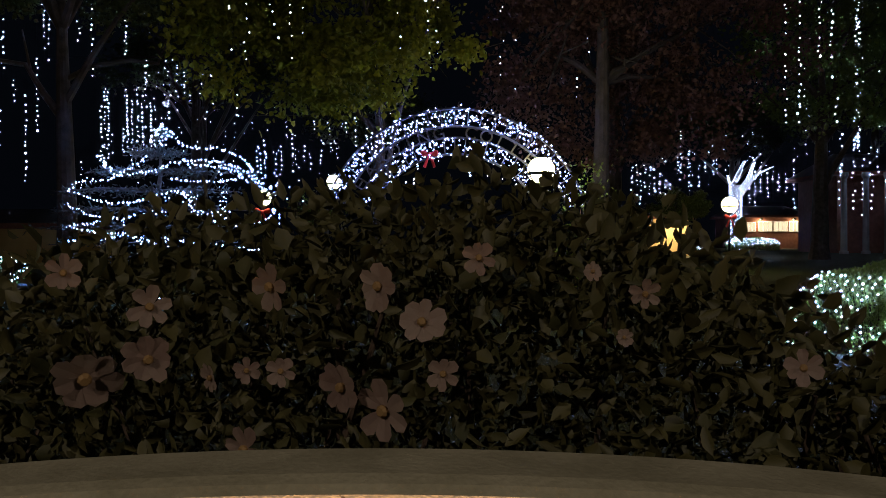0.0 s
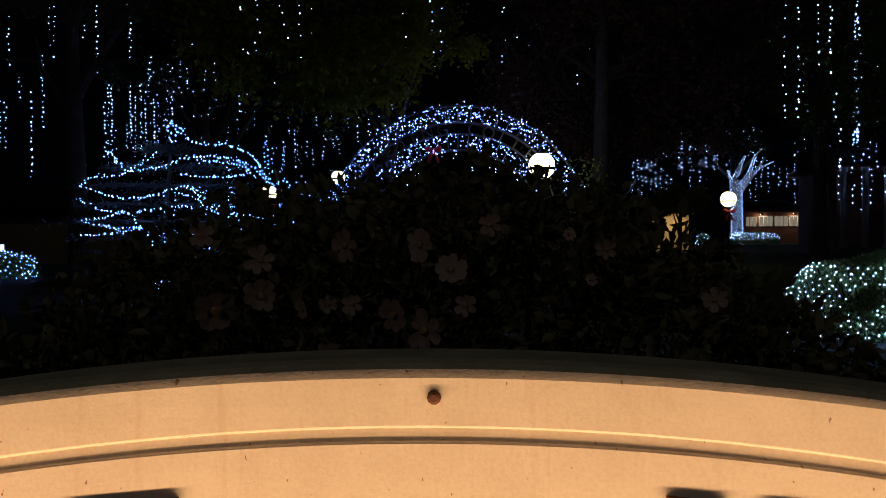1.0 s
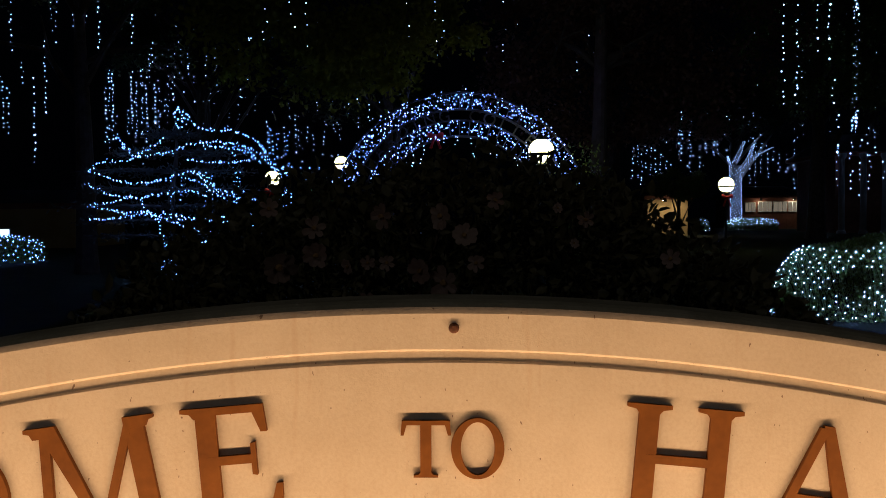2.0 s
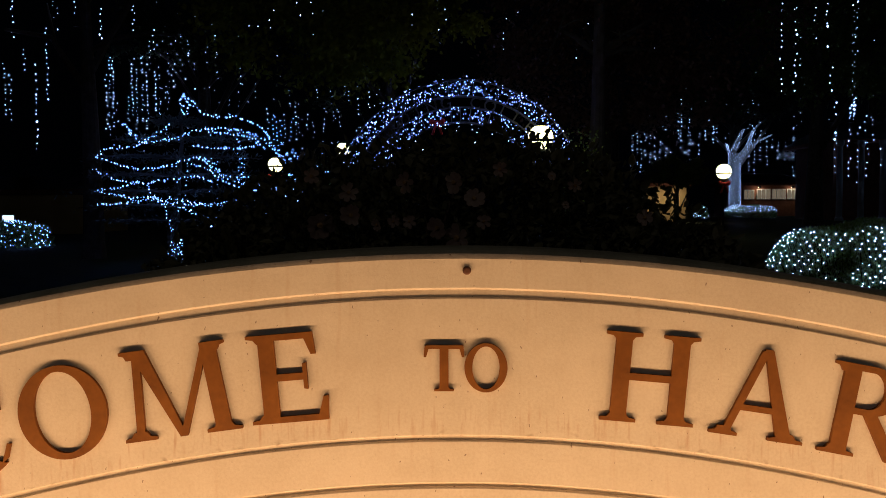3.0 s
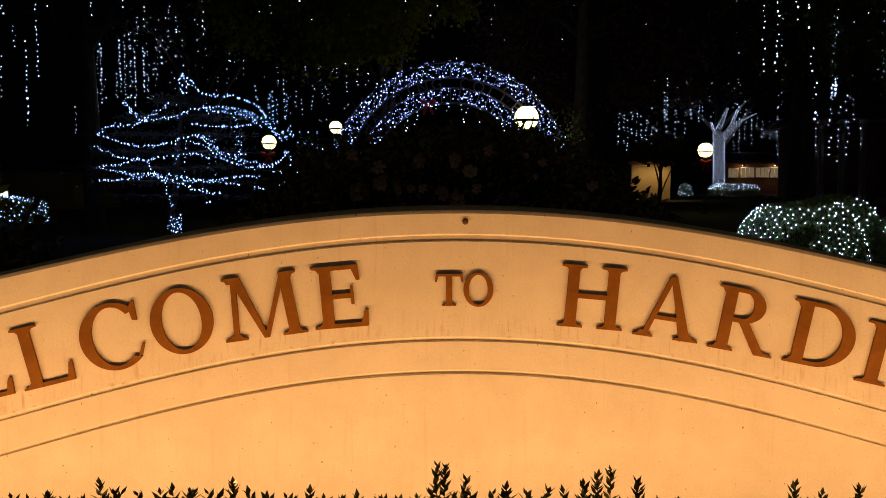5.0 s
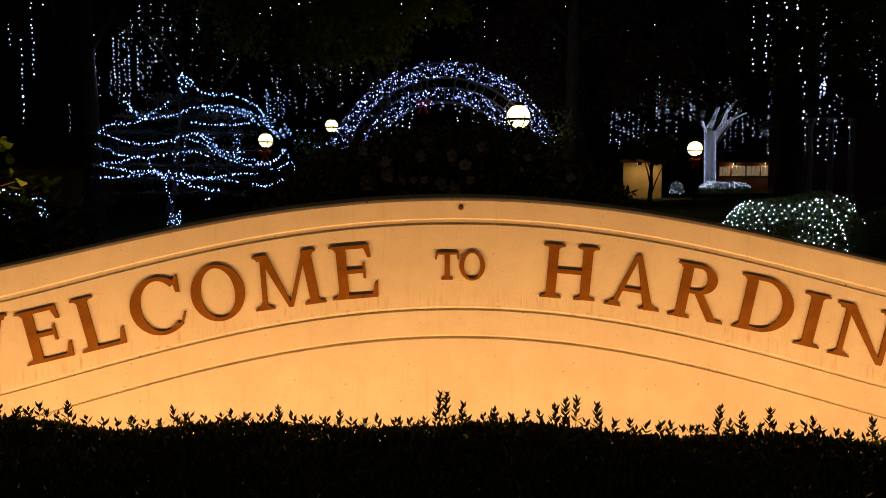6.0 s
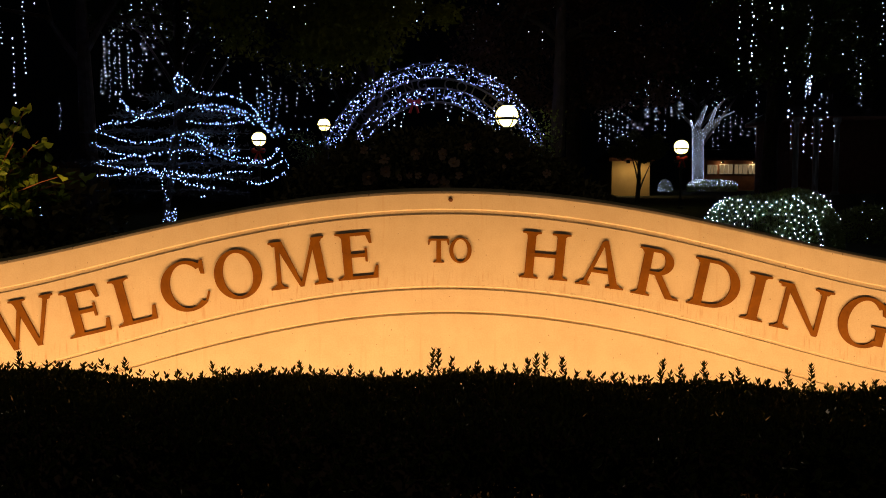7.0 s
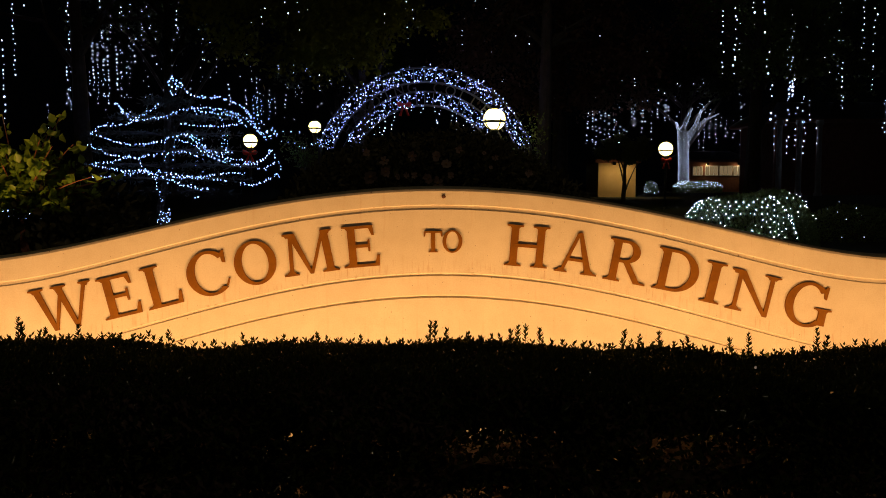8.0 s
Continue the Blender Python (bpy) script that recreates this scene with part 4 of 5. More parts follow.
def build_arch():
    a = thing("lettered_arch", "iron entrance arch with letters, wrapped in violet-white lights", "arch", (ARCH_X, ARCH_Y, ARCH_Z))
    for r in (2.80, 2.44, 2.20, 1.86):
        bm = bmesh.new()
        tube(bm, arc_line(r, -72, 72), 0.028, 6)
        part("rail", bm, M_IRON, a)
    for sx in (-1, 1):
        for r in (2.80, 1.86):
            e = arc_line(r, 0, sx * 72, 4)[-1]
            bm = bmesh.new()
            tube(bm, [(e.x, 0, -ARCH_Z + ground_z(ARCH_Y) - 0.05), (e.x, 0, e.z)], 0.045, 8)
            part("post", bm, M_IRON, a)
    for i in range(25):
        q = -72 + 6 * i
        p0, p1 = arc_line(1.86, q, q, 1)[0], arc_line(2.80, q, q, 1)[0]
        bm = bmesh.new()
        tube(bm, [p0, p0.lerp(p1, 0.36)], 0.012, 5)
        part("spoke", bm, M_IRON, a)
        bm = bmesh.new()
        tube(bm, [p0.lerp(p1, 0.62), p1], 0.012, 5)
        part("spoke", bm, M_IRON, a)
    words = "HARDING COLLEGE"
    for i, ch in enumerate(words):
        if ch == " ":
            continue
        q = -57 + 114 * i / (len(words) - 1)
        cu = bpy.data.curves.new("letter", "FONT")
        cu.body, cu.size, cu.extrude, cu.align_x = ch, 0.36, 0.012, "CENTER"
        tmp = bpy.data.objects.new("letter", cu)
        scene.collection.objects.link(tmp)
        bpy.context.view_layer.update()
        me = bpy.data.meshes.new_from_object(tmp.evaluated_get(bpy.context.evaluated_depsgraph_get()))
        bpy.data.objects.remove(tmp)
        bpy.data.curves.remove(cu)
        me.materials.append(M_IRON)
        ob = link("letter", me, a, "grey iron capital letter " + ch)
        p = arc_line(2.195, q, q, 1)[0]
        ob.matrix_local = Matrix.Translation((p.x, -0.02, p.z)) @ pose(0, 0, 0, 0, q, 0) @ pose(0, 0, 0, 90, 0, 0)
    for name, r0, r1, n, amin, amax in (("outer", 2.44, 2.82, 560, -73, 73), ("inner", 1.86, 2.20, 330, -64, 60)):
        s = thing("arch_net_lights", "net of violet-white lights along the " + name + " band of the arch", "string lights", (ARCH_X, ARCH_Y - 0.05, ARCH_Z), group="nets of lights on the arch")
        pts = []
        for i in range(n):
            q = radians(amin + (amax - amin) * (i + random.random()) / n)
            if name == "inner" and random.random() < 0.35 * max(0, math.sin(q * 7 + 1)):
                continue
            r = random.choice((random.uniform(r0, r1), r0 + (r1 - r0) * random.choice((0.08, 0.5, 0.92)) + random.gauss(0, 0.03)))
            pts.append(Vector((r * math.sin(q), random.uniform(-0.14, 0.14), r * math.cos(q))))
        bulbs(pts, 0.0185, M_BULB_ARCH, s, 0.5)
        bm = bmesh.new()
        for f in (0.08, 0.5, 0.92):
            tube(bm, arc_line(r0 + (r1 - r0) * f, amin, amax, 60), 0.005, 3)
        part("wire", bm, M_WIRE, s)
    for i in range(13):
        q = -46 + 7.4 * i + random.uniform(-3, 3)
        p = arc_line(1.84, q, q, 1)[0]
        strand(ARCH_X + p.x, ARCH_Y, ARCH_Z + p.z, ARCH_Z + p.z - random.choice((0.15, 0.25, 0.4, 0.75)), 0.09, 0.016, M_BULB, "short strands under the arch")


def bow_mesh_parts(parent, scale):
    for sx in (-1, 1):
        bm = bmesh.new()
        bmesh.ops.create_uvsphere(bm, u_segments=14, v_segments=8, radius=1.0)
        for v in bm.verts:
            u = (v.co.x * sx + 1) / 2
            v.co = Vector((sx * 0.23 * scale * u, v.co.y * 0.05 * scale * (0.3 + u), (v.co.z * 0.115 * (0.25 + 0.75 * u) + 0.035 * u) * scale))
        part("bow_loop", bm, M_BOW, parent)
        bm = bmesh.new()
        tube(bm, [(0, 0, 0), (sx * 0.07 * scale, 0, -0.16 * scale), (sx * 0.13 * scale, 0, -0.34 * scale)], [0.02 * scale, 0.035 * scale, 0.04 * scale], 6)
        part("ribbon_tail", bm, M_BOW, parent)
    bm = bmesh.new()
    bmesh.ops.create_icosphere(bm, subdivisions=2, radius=0.055 * scale)
    part("knot", bm, M_BOW, parent, smooth=True)


def build_vine():
    """Leaves climbing the leg of the arch beside the globe lamp."""
    v = thing("climbing_vine", "loose climbing vine on the leg of the lit arch", "vine", (ARCH_X + 2.62, ARCH_Y, ground_z(ARCH_Y)))
    bm, pts, outs = bmesh.new(), [], []
    for i in range(9):
        a = i * 0.7
        line = [Vector((0.12 * math.cos(a + 2 * u) * (1 + u), 0.12 * math.sin(a + 2 * u), -0.05 + u * (2.2 + 0.16 * i))) for u in (0, 0.25, 0.5, 0.75, 1.0)]
        tube(bm, line, [0.012, 0.010, 0.008, 0.005, 0.002], 5)
        for k in range(90):
            u = random.uniform(0.35, 1.0)
            p = line[0].lerp(line[-1], u) + Vector((random.gauss(-0.05, 0.22), random.gauss(-0.05, 0.16), random.gauss(0, 0.1)))
            pts.append(p)
            outs.append((p.x, -0.6, -0.2))
    tagged(part("stemwork", bm, M_TWIG, v), kind="stuff")
    leaf_mesh("foliage", np.array(pts), np.array(outs), 0.075, 0.05, M_LIT_LEAF, v)


build_arch()
build_vine()
_bow = thing("ribbon_bow", "red ribbon bow fixed to the lit arch", "bow", (-0.74, 15.93, 3.60))
bow_mesh_parts(_bow, 0.8)


# ---------------------------------------------------------------- globe lamps
def globe_lamp(x, y, z, r, bow):
    g = ground_z(y)
    l = thing("globe_lamp", "lit white globe lamp on a dark post" + (" with a red bow" if bow else ""), "lamp post", (x, y, g), group="globe lamps along the walk")
    c = z - g
    bm = bmesh.new()
    lathe(bm, [(0.16, 0), (0.16, 0.06), (0.10, 0.12), (0.085, 0.5), (0.055, 0.56), (0.05, c - r - 0.12), (0.09, c - r - 0.08), (0.11, c - r - 0.01), (0.10, c - r + 0.02)], 16)
    part("post", bm, M_METAL, l)
    bm = bmesh.new()
    bmesh.ops.create_uvsphere(bm, u_segments=28, v_segments=18, radius=r)
    for v in bm.verts:
        v.co.z += c
    part("globe", bm, M_GLOBE, l, "glowing warm white glass globe", smooth=True)
    bm = bmesh.new()
    lathe(bm, [(r * 0.985, c - 0.25 * r - 0.03), (r * 1.03, c - 0.25 * r - 0.03), (r * 1.03, c - 0.25 * r + 0.03), (r * 0.985, c - 0.25 * r + 0.03)], 32)
    part("band", bm, M_METAL, l)
    for k in range(4):
        a = k * math.pi / 2 + 0.5
        bm = bmesh.new()
        tube(bm, [(r * 1.02 * math.cos(a) * math.cos(e), r * 1.02 * math.sin(a) * math.cos(e), c + r * 1.02 * math.sin(e)) for e in (radians(-80 + 8 * i) for i in range(11))], 0.018, 5)
        part("rib", bm, M_METAL, l)
    bm = bmesh.new()
    lathe(bm, [(0.13, c + r * 0.90), (0.12, c + r * 0.97), (0.05, c + r + 0.03), (0.015, c + r + 0.07)], 16)
    part("cap", bm, M_METAL, l)
    if bow:
        b = thing("ribbon_bow", "red ribbon bow tied to a lamp post", "bow", (x, y - 0.14, z - r - 0.22))
        bow_mesh_parts(b, 1.25)


for spec in ((1.48, 15.2, 3.19, 0.265, False), (-4.40, 26.0, 3.77, 0.225, False), (-7.25, 28.0, 3.36, 0.27, True), (11.65, 36.0, 3.41, 0.345, True)):
    globe_lamp(*spec)


# ---------------------------------------------------------------- trees
def tree(name, label, x, y, height, trunk_r, crown_at, crown_r, n, leaf, material, seed, lean=0.0, limbs=9, clumps=40, fork=0.45):
    """A tapered trunk, limbs and a crown of clumped leaves."""
    rs = random.Random(seed)
    g = ground_z(y)
    t = thing(name, label, "tree", (x, y, g))
    bm = bmesh.new()
    line = [Vector((lean * u * u + 0.05 * math.sin(5 * u + seed), 0.04 * math.cos(4 * u), height * 0.8 * u)) for u in (0, .05, .2, .4, .6, .8, 1)]
    line[0].z = -0.15
    tube(bm, line, [trunk_r * k for k in (1.45, 1.15, 1.0, .85, .65, .42, .15)], 12)
    part("trunk", bm, M_BARK, t)
    for k in range(limbs):
        bm = bmesh.new()
        u = fork + (0.95 - fork) * k / limbs
        i = min(5, int(u * 6))
        p0 = line[i].lerp(line[i + 1], 0.5)
        a = k * 2.4 + rs.uniform(-.4, .4)
        tip = Vector((crown_at[0] + crown_r[0] * 0.75 * math.cos(a), crown_at[1] + crown_r[1] * 0.75 * math.sin(a), crown_at[2] + crown_r[2] * rs.uniform(-.4, .6)))
        mid = p0.lerp(tip, 0.5) + Vector((rs.uniform(-.3, .3), rs.uniform(-.3, .3), rs.uniform(0, .5)))
        tube(bm, [p0, p0.lerp(mid, .5) + Vector((0, 0, .1)), mid, tip], [trunk_r * .45, trunk_r * .36, trunk_r * .24, trunk_r * .06], 7)
        for j in range(3):
            q = tip + Vector((rs.uniform(-1, 1), rs.uniform(-1, 1), rs.uniform(-.4, .8)))
            tube(bm, [mid.lerp(tip, .3 + .2 * j), mid.lerp(q, .7), q], [trunk_r * .14, trunk_r * .08, trunk_r * .02], 5)
        part("limb", bm, M_BARK, t)
    pts, outs = [], []
    for k in range(clumps):
        while True:
            d = Vector((rs.uniform(-1, 1), rs.uniform(-1, 1), rs.uniform(-1, 1)))
            if 0.35 < d.length < 1:
                break
        c = Vector((crown_at[0] + crown_r[0] * d.x, crown_at[1] + crown_r[1] * d.y, crown_at[2] + crown_r[2] * d.z))
        r = rs.uniform(0.10, 0.24) * (sum(crown_r) / 3)
        m = n // clumps
        q = np.random.randn(m, 3) * r * np.array((0.62, 0.62, 0.40))
        pts.append(q + np.array(c))
        outs.append(unit(q) * 0.5 + np.array((0, 0, -0.35)))
    leaf_mesh("crown", np.concatenate(pts), np.concatenate(outs), leaf, leaf * 0.75, material, t)
    return t


tree("maple_tree", "maple with yellow-green autumn leaves over the walk", -1.9, 17.5, 10.0, 0.16, (-0.7, -2.6, 6.0), (2.9, 2.2, 1.9), 21000, 0.12, M_MAPLE, 3, clumps=70)
tree("russet_tree", "tall grey-barked tree with russet brown leaves", 3.08, 18.0, 13.0, 0.20, (1.0, 1.6, 6.4), (4.2, 2.2, 3.1), 18000, 0.11, M_RUSSET, 5, fork=0.5, clumps=80)
tree("bare_limbed_tree", "grey tree with long bare limbs hung with light strands", -11.4, 22.0, 13.5, 0.27, (0, 0, 10.2), (4.4, 3.0, 2.4), 5500, 0.13, M_GREEN, 7, fork=0.62, limbs=9, clumps=50)
# both shade trees take the lightened leaf in place of light from their strands
tree("dark_shade_tree", "dark broad shade tree hung with icicle lights", 22.4, 52.0, 18.0, 0.50, (0.5, 0, 12.6), (6.0, 4.0, 5.0), 9000, 0.26, M_LIT_LEAF, 11, clumps=80)
tree("green_shade_tree", "green shade tree hung with bright light strands", 36.5, 74.0, 27.0, 0.45, (1.0, 0, 16.5), (7.0, 5.0, 7.5), 11000, 0.34, M_LIT_LEAF, 13, clumps=90)
tree("park_tree", "dark leafy park tree hung with light strands", -21.0, 61.5, 25.0, 0.45, (0, 0, 20.5), (10.0, 5.0, 3.5), 6000, 0.36, M_GREEN, 17, clumps=70)
tree("park_tree", "tall dark leafy tree far across the lawn", -33.0, 100.0, 29.0, 0.55, (0, 0, 23.5), (14.0, 6.0, 4.5), 6000, 0.5, M_GREEN, 29, clumps=80)
tree("park_tree", "dark far tree hung with short light strands", -14.0, 118.0, 24.0, 0.5, (0, 0, 19.0), (10.0, 6.0, 4.0), 5000, 0.5, M_GREEN, 31, clumps=70)
tree("park_tree", "dark russet park tree hung with light strands", 4.9, 27.0, 14.5, 0.3, (0, 0, 11.5), (5.0, 4.0, 3.0), 5000, 0.22, M_RUSSET, 19, clumps=70)
tree("spreading_oak", "wide dark oak hung with curtains of icicle lights", 38.0, 119.0, 22.0, 0.6, (0, 0, 17.6), (14.0, 6.0, 3.2), 6000, 0.5, M_GREEN, 23, clumps=80)

tree("young_tree", "young dark tree before the beige wing", 11.47, 44.0, 4.6, 0.13, (0.0, 0, 3.2), (1.7, 0.9, 0.8), 7000, 0.16, M_GREEN, 37, clumps=30, limbs=6, fork=0.3)


def build_wispy_shrub():
    """Loose arching stems that carry the last garland."""
    b = thing("wispy_shrub", "loose arching shrub strung with a few small lights", "shrub", (-3.82, GY, ground_z(GY)))
    top = 2.94 - ground_z(GY)
    bm, pts, outs = bmesh.new(), [], []
    for i in range(26):
        a, r = random.uniform(0, 2 * math.pi), random.uniform(0.3, 0.95)
        tip = Vector((r * math.cos(a), 0.45 * r * math.sin(a), top + random.uniform(-0.35, 0.22) - 0.1 * r))
        line = [Vector((0.1 * math.cos(a), 0.1 * math.sin(a), -0.05)), tip.lerp(Vector((0, 0, top)), 0.6) * 0.7, tip.lerp(Vector((0, 0, top + 0.3)), 0.3), tip]
        tube(bm, line, [0.014, 0.010, 0.006, 0.002], 5)
        for k in range(34):
            u = random.uniform(0.1, 1.0)
            pts.append(line[1].lerp(tip, u) + Vector((random.gauss(0, .07), random.gauss(0, .07), random.gauss(0, .05))))
            outs.append((math.cos(a), math.sin(a), 0.2))
    tagged(part("stemwork", bm, M_TWIG, b), kind="stuff")
    leaf_mesh("foliage", np.array(pts), np.array(outs), 0.07, 0.03, M_LIT_LEAF, b)


build_wispy_shrub()

ROWS = {"left": (-38.0, -12.0, 54.0, 20.0), "left_far": (-46.0, -18.0, 92.0, 23.0), "middle": (-5.5, 9.0, 27.0, 10.4), "middle_far": (-29.5, -5.0, 110.0, 19.0), "near_right": (15.0, 26.0, 46.0, 17.0), "far_right": (25.0, 41.0, 61.0, 22.8), "over_walk": (-4.3, 0.9, 12.2, 7.2), "porch": (23.0, 50.0, 110.0, 17.0)}


def carrying_limbs():
    owners = [o for o in bpy.data.objects if o.parent is None and o.get("category") == "tree"]
    for x0, x1, y, z in ROWS.values():
        t = min((o for o in owners if x0 < o.location.x < x1), key=lambda o: abs(o.location.y - y))
        for end in (x0, x1):
            p = Vector((t.location.x, t.location.y, z - 0.9)) - t.location
            q = Vector((end, y, z)) - t.location
            m = Vector((t.location.x + (end - t.location.x) * 0.02, y, z)) - t.location
            bm = bmesh.new()
            tube(bm, [p, m, m.lerp(q, 0.5), q], [0.16, 0.12, 0.07, 0.03], 7)
            part("limb", bm, M_BARK, t, "long level limb carrying light strands")


carrying_limbs()


def long_limbs():
    """Bare pale limbs reaching sideways from the grey tree."""
    b = bpy.data.objects["bare_limbed_tree"]
    for pts, r in ((((0.0, 0, 5.0), (-0.6, 0, 5.8), (-1.1, 0, 6.6), (-2.5, 0, 6.85)), 0.13), (((0.1, 0, 6.2), (0.8, 0, 6.55), (1.9, 0, 6.7), (2.7, 0, 6.6), (2.9, 0, 7.1)), 0.09), (((-0.95, 0, 6.35), (-1.2, 0, 7.6)), 0.05)):
        bm = bmesh.new()
        tube(bm, pts, [r * (1 - 0.6 * i / (len(pts) - 1)) for i in range(len(pts))], 8)
        part("limb", bm, M_BARK, b, "long bare pale limb")


long_limbs()


# ---------------------------------------------------------------- tree wrapped in lights
def build_wrapped_tree():
    x, y = 27.45, 84.0
    g = ground_z(y)
    t = thing("wrapped_tree", "tree with its trunk and branches tightly wrapped in white lights", "tree", (x, y, g))
    arms = (((0, 0, 0), (-0.05, 0, 3.2), (-0.15, 0, 6.6)), ((-0.2, 0, 6.9), (0.15, 0, 7.7), (0.75, 0, 9.1)), ((0.2, 0, 5.6), (1.1, 0, 6.9), (2.2, 0, 7.8), (3.7, 0, 8.5)), ((0.2, 0, 6.0), (1.2, 0, 7.3), (1.75, 0, 8.9)), ((-0.45, 0, 6.2), (-0.75, 0, 6.9), (-0.95, 0, 7.6)))
    radii = ((.58, .52, .56), (.24, .20, .08), (.34, .24, .15, .06), (.26, .19, .08), (.10, .08, .04))
    pts = []
    for k, (line, rr) in enumerate(zip(arms, radii)):
        bm = bmesh.new()
        tube(bm, line, rr, 10)
        part("trunk" if k == 0 else "limb", bm, M_BARK, t)
        L = [Vector(p) for p in line]
        total = sum((b - a).length for a, b in zip(L, L[1:]))
        n = int(total / 0.30 * (17 if k == 0 else 9))
        for i in range(n):
            u = i / n * (len(L) - 1)
            j = min(int(u), len(L) - 2)
            f = u - j
            c = L[j].lerp(L[j + 1], f)
            r = rr[j] + (rr[j + 1] - rr[j]) * f + 0.03
            a = i * 2.399
            pts.append(c + Vector((r * math.cos(a), r * math.sin(a), 0)))
    s = thing("wrap_lights", "white lights wound round a tree trunk", "string lights", (x, y, g))
    bulbs(pts, 0.034, M_BULB, s, 0.3)
    bm = bmesh.new()
    tube(bm, [p for p in pts[::3]], 0.004, 3)
    part("wire", bm, M_WIRE, s)


build_wrapped_tree()


# ---------------------------------------------------------------- bushes under nets of lights
def net_bush(x0, x1, y0, y1, top, leaf, n, count, size, material, label, square=2.4, skirt=0.0):
    g = ground_z((y0 + y1) / 2)
    b = thing("clipped_bush", label, "bush", ((x0 + x1) / 2, (y0 + y1) / 2, g), group="bushes under nets of lights")
    hx, hy, h = (x1 - x0) / 2, (y1 - y0) / 2, top - g

    def on_shell(m, grow):
        a, e = np.random.uniform(0, 2 * np.pi, m), np.arcsin(np.random.rand(m))
        d = np.stack((np.cos(a) * np.cos(e), np.sin(a) * np.cos(e), np.sin(e)), 1)
        k = 1 / (np.sum(np.abs(d) ** square, axis=1) ** (1 / square))
        p = d * k[:, None] * (1 + grow)[:, None] * np.array((hx, hy, h))
        p[:, 2] += 0.05 * h * np.sin(3.1 * p[:, 0] + x0) * (p[:, 2] / h)
        return p, d
    p, d = on_shell(n, -0.10 * np.abs(np.random.randn(n)))
    leaf_mesh("foliage", p, d, leaf, leaf * 0.5, M_LIT_LEAF, b)
    bm = bmesh.new()
    for i in range(8):
        tube(bm, [(0, 0, 0), (random.uniform(-.4, .4) * hx, random.uniform(-.4, .4) * hy, h * .5), (random.uniform(-.8, .8) * hx, random.uniform(-.8, .8) * hy, h * .8)], [0.03, 0.02, 0.006], 5)
    tagged(part("branchwork", bm, M_TWIG, b), kind="stuff")
    s = thing("net_lights", "net of white lights spread over a clipped bush", "string lights", ((x0 + x1) / 2, (y0 + y1) / 2, g), group="nets of lights on bushes")
    p, d = on_shell(count * 12, np.full(count * 12, 0.03))
    gap, kept = 0.9 * math.sqrt((2.2 * h * (hx + hy) * 2 + 4 * hx * hy) / count), []
    for q, e in zip(p, d):
        bare = e[1] > 0.25 or q[2] < skirt * h or (e[2] > 0.86 and math.sin(2.1 * q[0] + 1.0) > -0.3)
        if not bare and all((q[0] - r[0]) ** 2 + (q[1] - r[1]) ** 2 + (q[2] - r[2]) ** 2 > gap * gap for r in kept):
            kept.append(q)
    kept = [q for q in kept if noise.noise((q[0] * 1.7, q[1] * 1.7 + x0, q[2] * 2.2)) < 0.16 + 0.34 * random.random()]
    p = np.array(kept) + np.random.randn(len(kept), 3) * gap * 0.16
    bulbs(p, size, material, s, 0.5)
    bm = bmesh.new()
    order = p[np.argsort(p[:, 0])]
    for k in range(4):
        tube(bm, [Vector(q) for q in order[k::4] if q[1] < 0.1 * hy], 0.003, 3)
    part("wire", bm, M_WIRE, s)


net_bush(5.2, 7.6, 11.4, 13.3, 1.42, 0.06, 22000, 1400, 0.0100, M_BULB_NEAR, "rounded green bush under a net of white lights", 2.2, 0.03)
net_bush(6.7, 9.0, 13.2, 15.6, 1.44, 0.06, 18000, 560, 0.0100, M_BULB_NEAR, "spreading green bush half covered by a net of white lights", 2.2, 0.45)
net_bush(9.4, 12.6, 15.0, 17.0, 1.05, 0.07, 5000, 110, 0.012, M_BULB, "dark bush under a sparse net of white lights")
net_bush(25.2, 30.1, 79, 81, 2.02, 0.18, 4000, 520, 0.050, M_BULB, "low hedge under a dense net of white lights", 4.0, 0.5)
net_bush(22.2, 23.5, 79.4, 80.6, 2.05, 0.15, 1500, 110, 0.050, M_BULB, "small round bush under white lights")
net_bush(-21.5, -16.05, 27.0, 29.0, 1.22, 0.10, 6000, 900, 0.030, M_BULB_BLUE, "boxy low bush under a blue-white net of lights", 7.0)

# ---------------------------------------------------------------- hanging strands
def hang(row, x, top, bottom, spacing=0.2, size=0.028, material=None):
    x0, x1, y, z = ROWS[row]
    strand(x, y, min(top, z), bottom, spacing, size, material, held=z)


# bright separate strands by the shade trees
for x, top, bottom in ((17.9, 15.9, 8.5), (18.7, 15.9, 8.5), (19.8, 15.5, 11.5), (20.5, 15.2, 10.7), (20.7, 9.8, 8.5), (21.0, 7.8, 5.7)):
    hang("near_right", x, top, bottom, 0.34, 0.060)
for x, top, bottom in ((28.8, 20.2, 8.7), (29.0, 20.2, 8.9)):
    for k in range(2):
        hang("far_right", x + random.uniform(-0.12, 0.12), top, bottom, 0.27, 0.088)
for x, top, bottom in ((28.6, 8.9, 4.2), (29.3, 8.4, 3.7), (29.8, 8.7, 6.7), (30.4, 8.4, 6.9), (27.6, 7.2, 3.7), (30.0, 6.7, 4.2), (31.1, 6.7, 5.0), (31.4, 16.0, 11.8), (32.5, 18.5, 10.1), (32.9, 11.4, 8.0), (34.5, 19.3, 11.0), (35.4, 17.7, 9.3), (36.4, 8.4, 5.9)):
    hang("far_right", x, top, bottom, 0.48, 0.052)
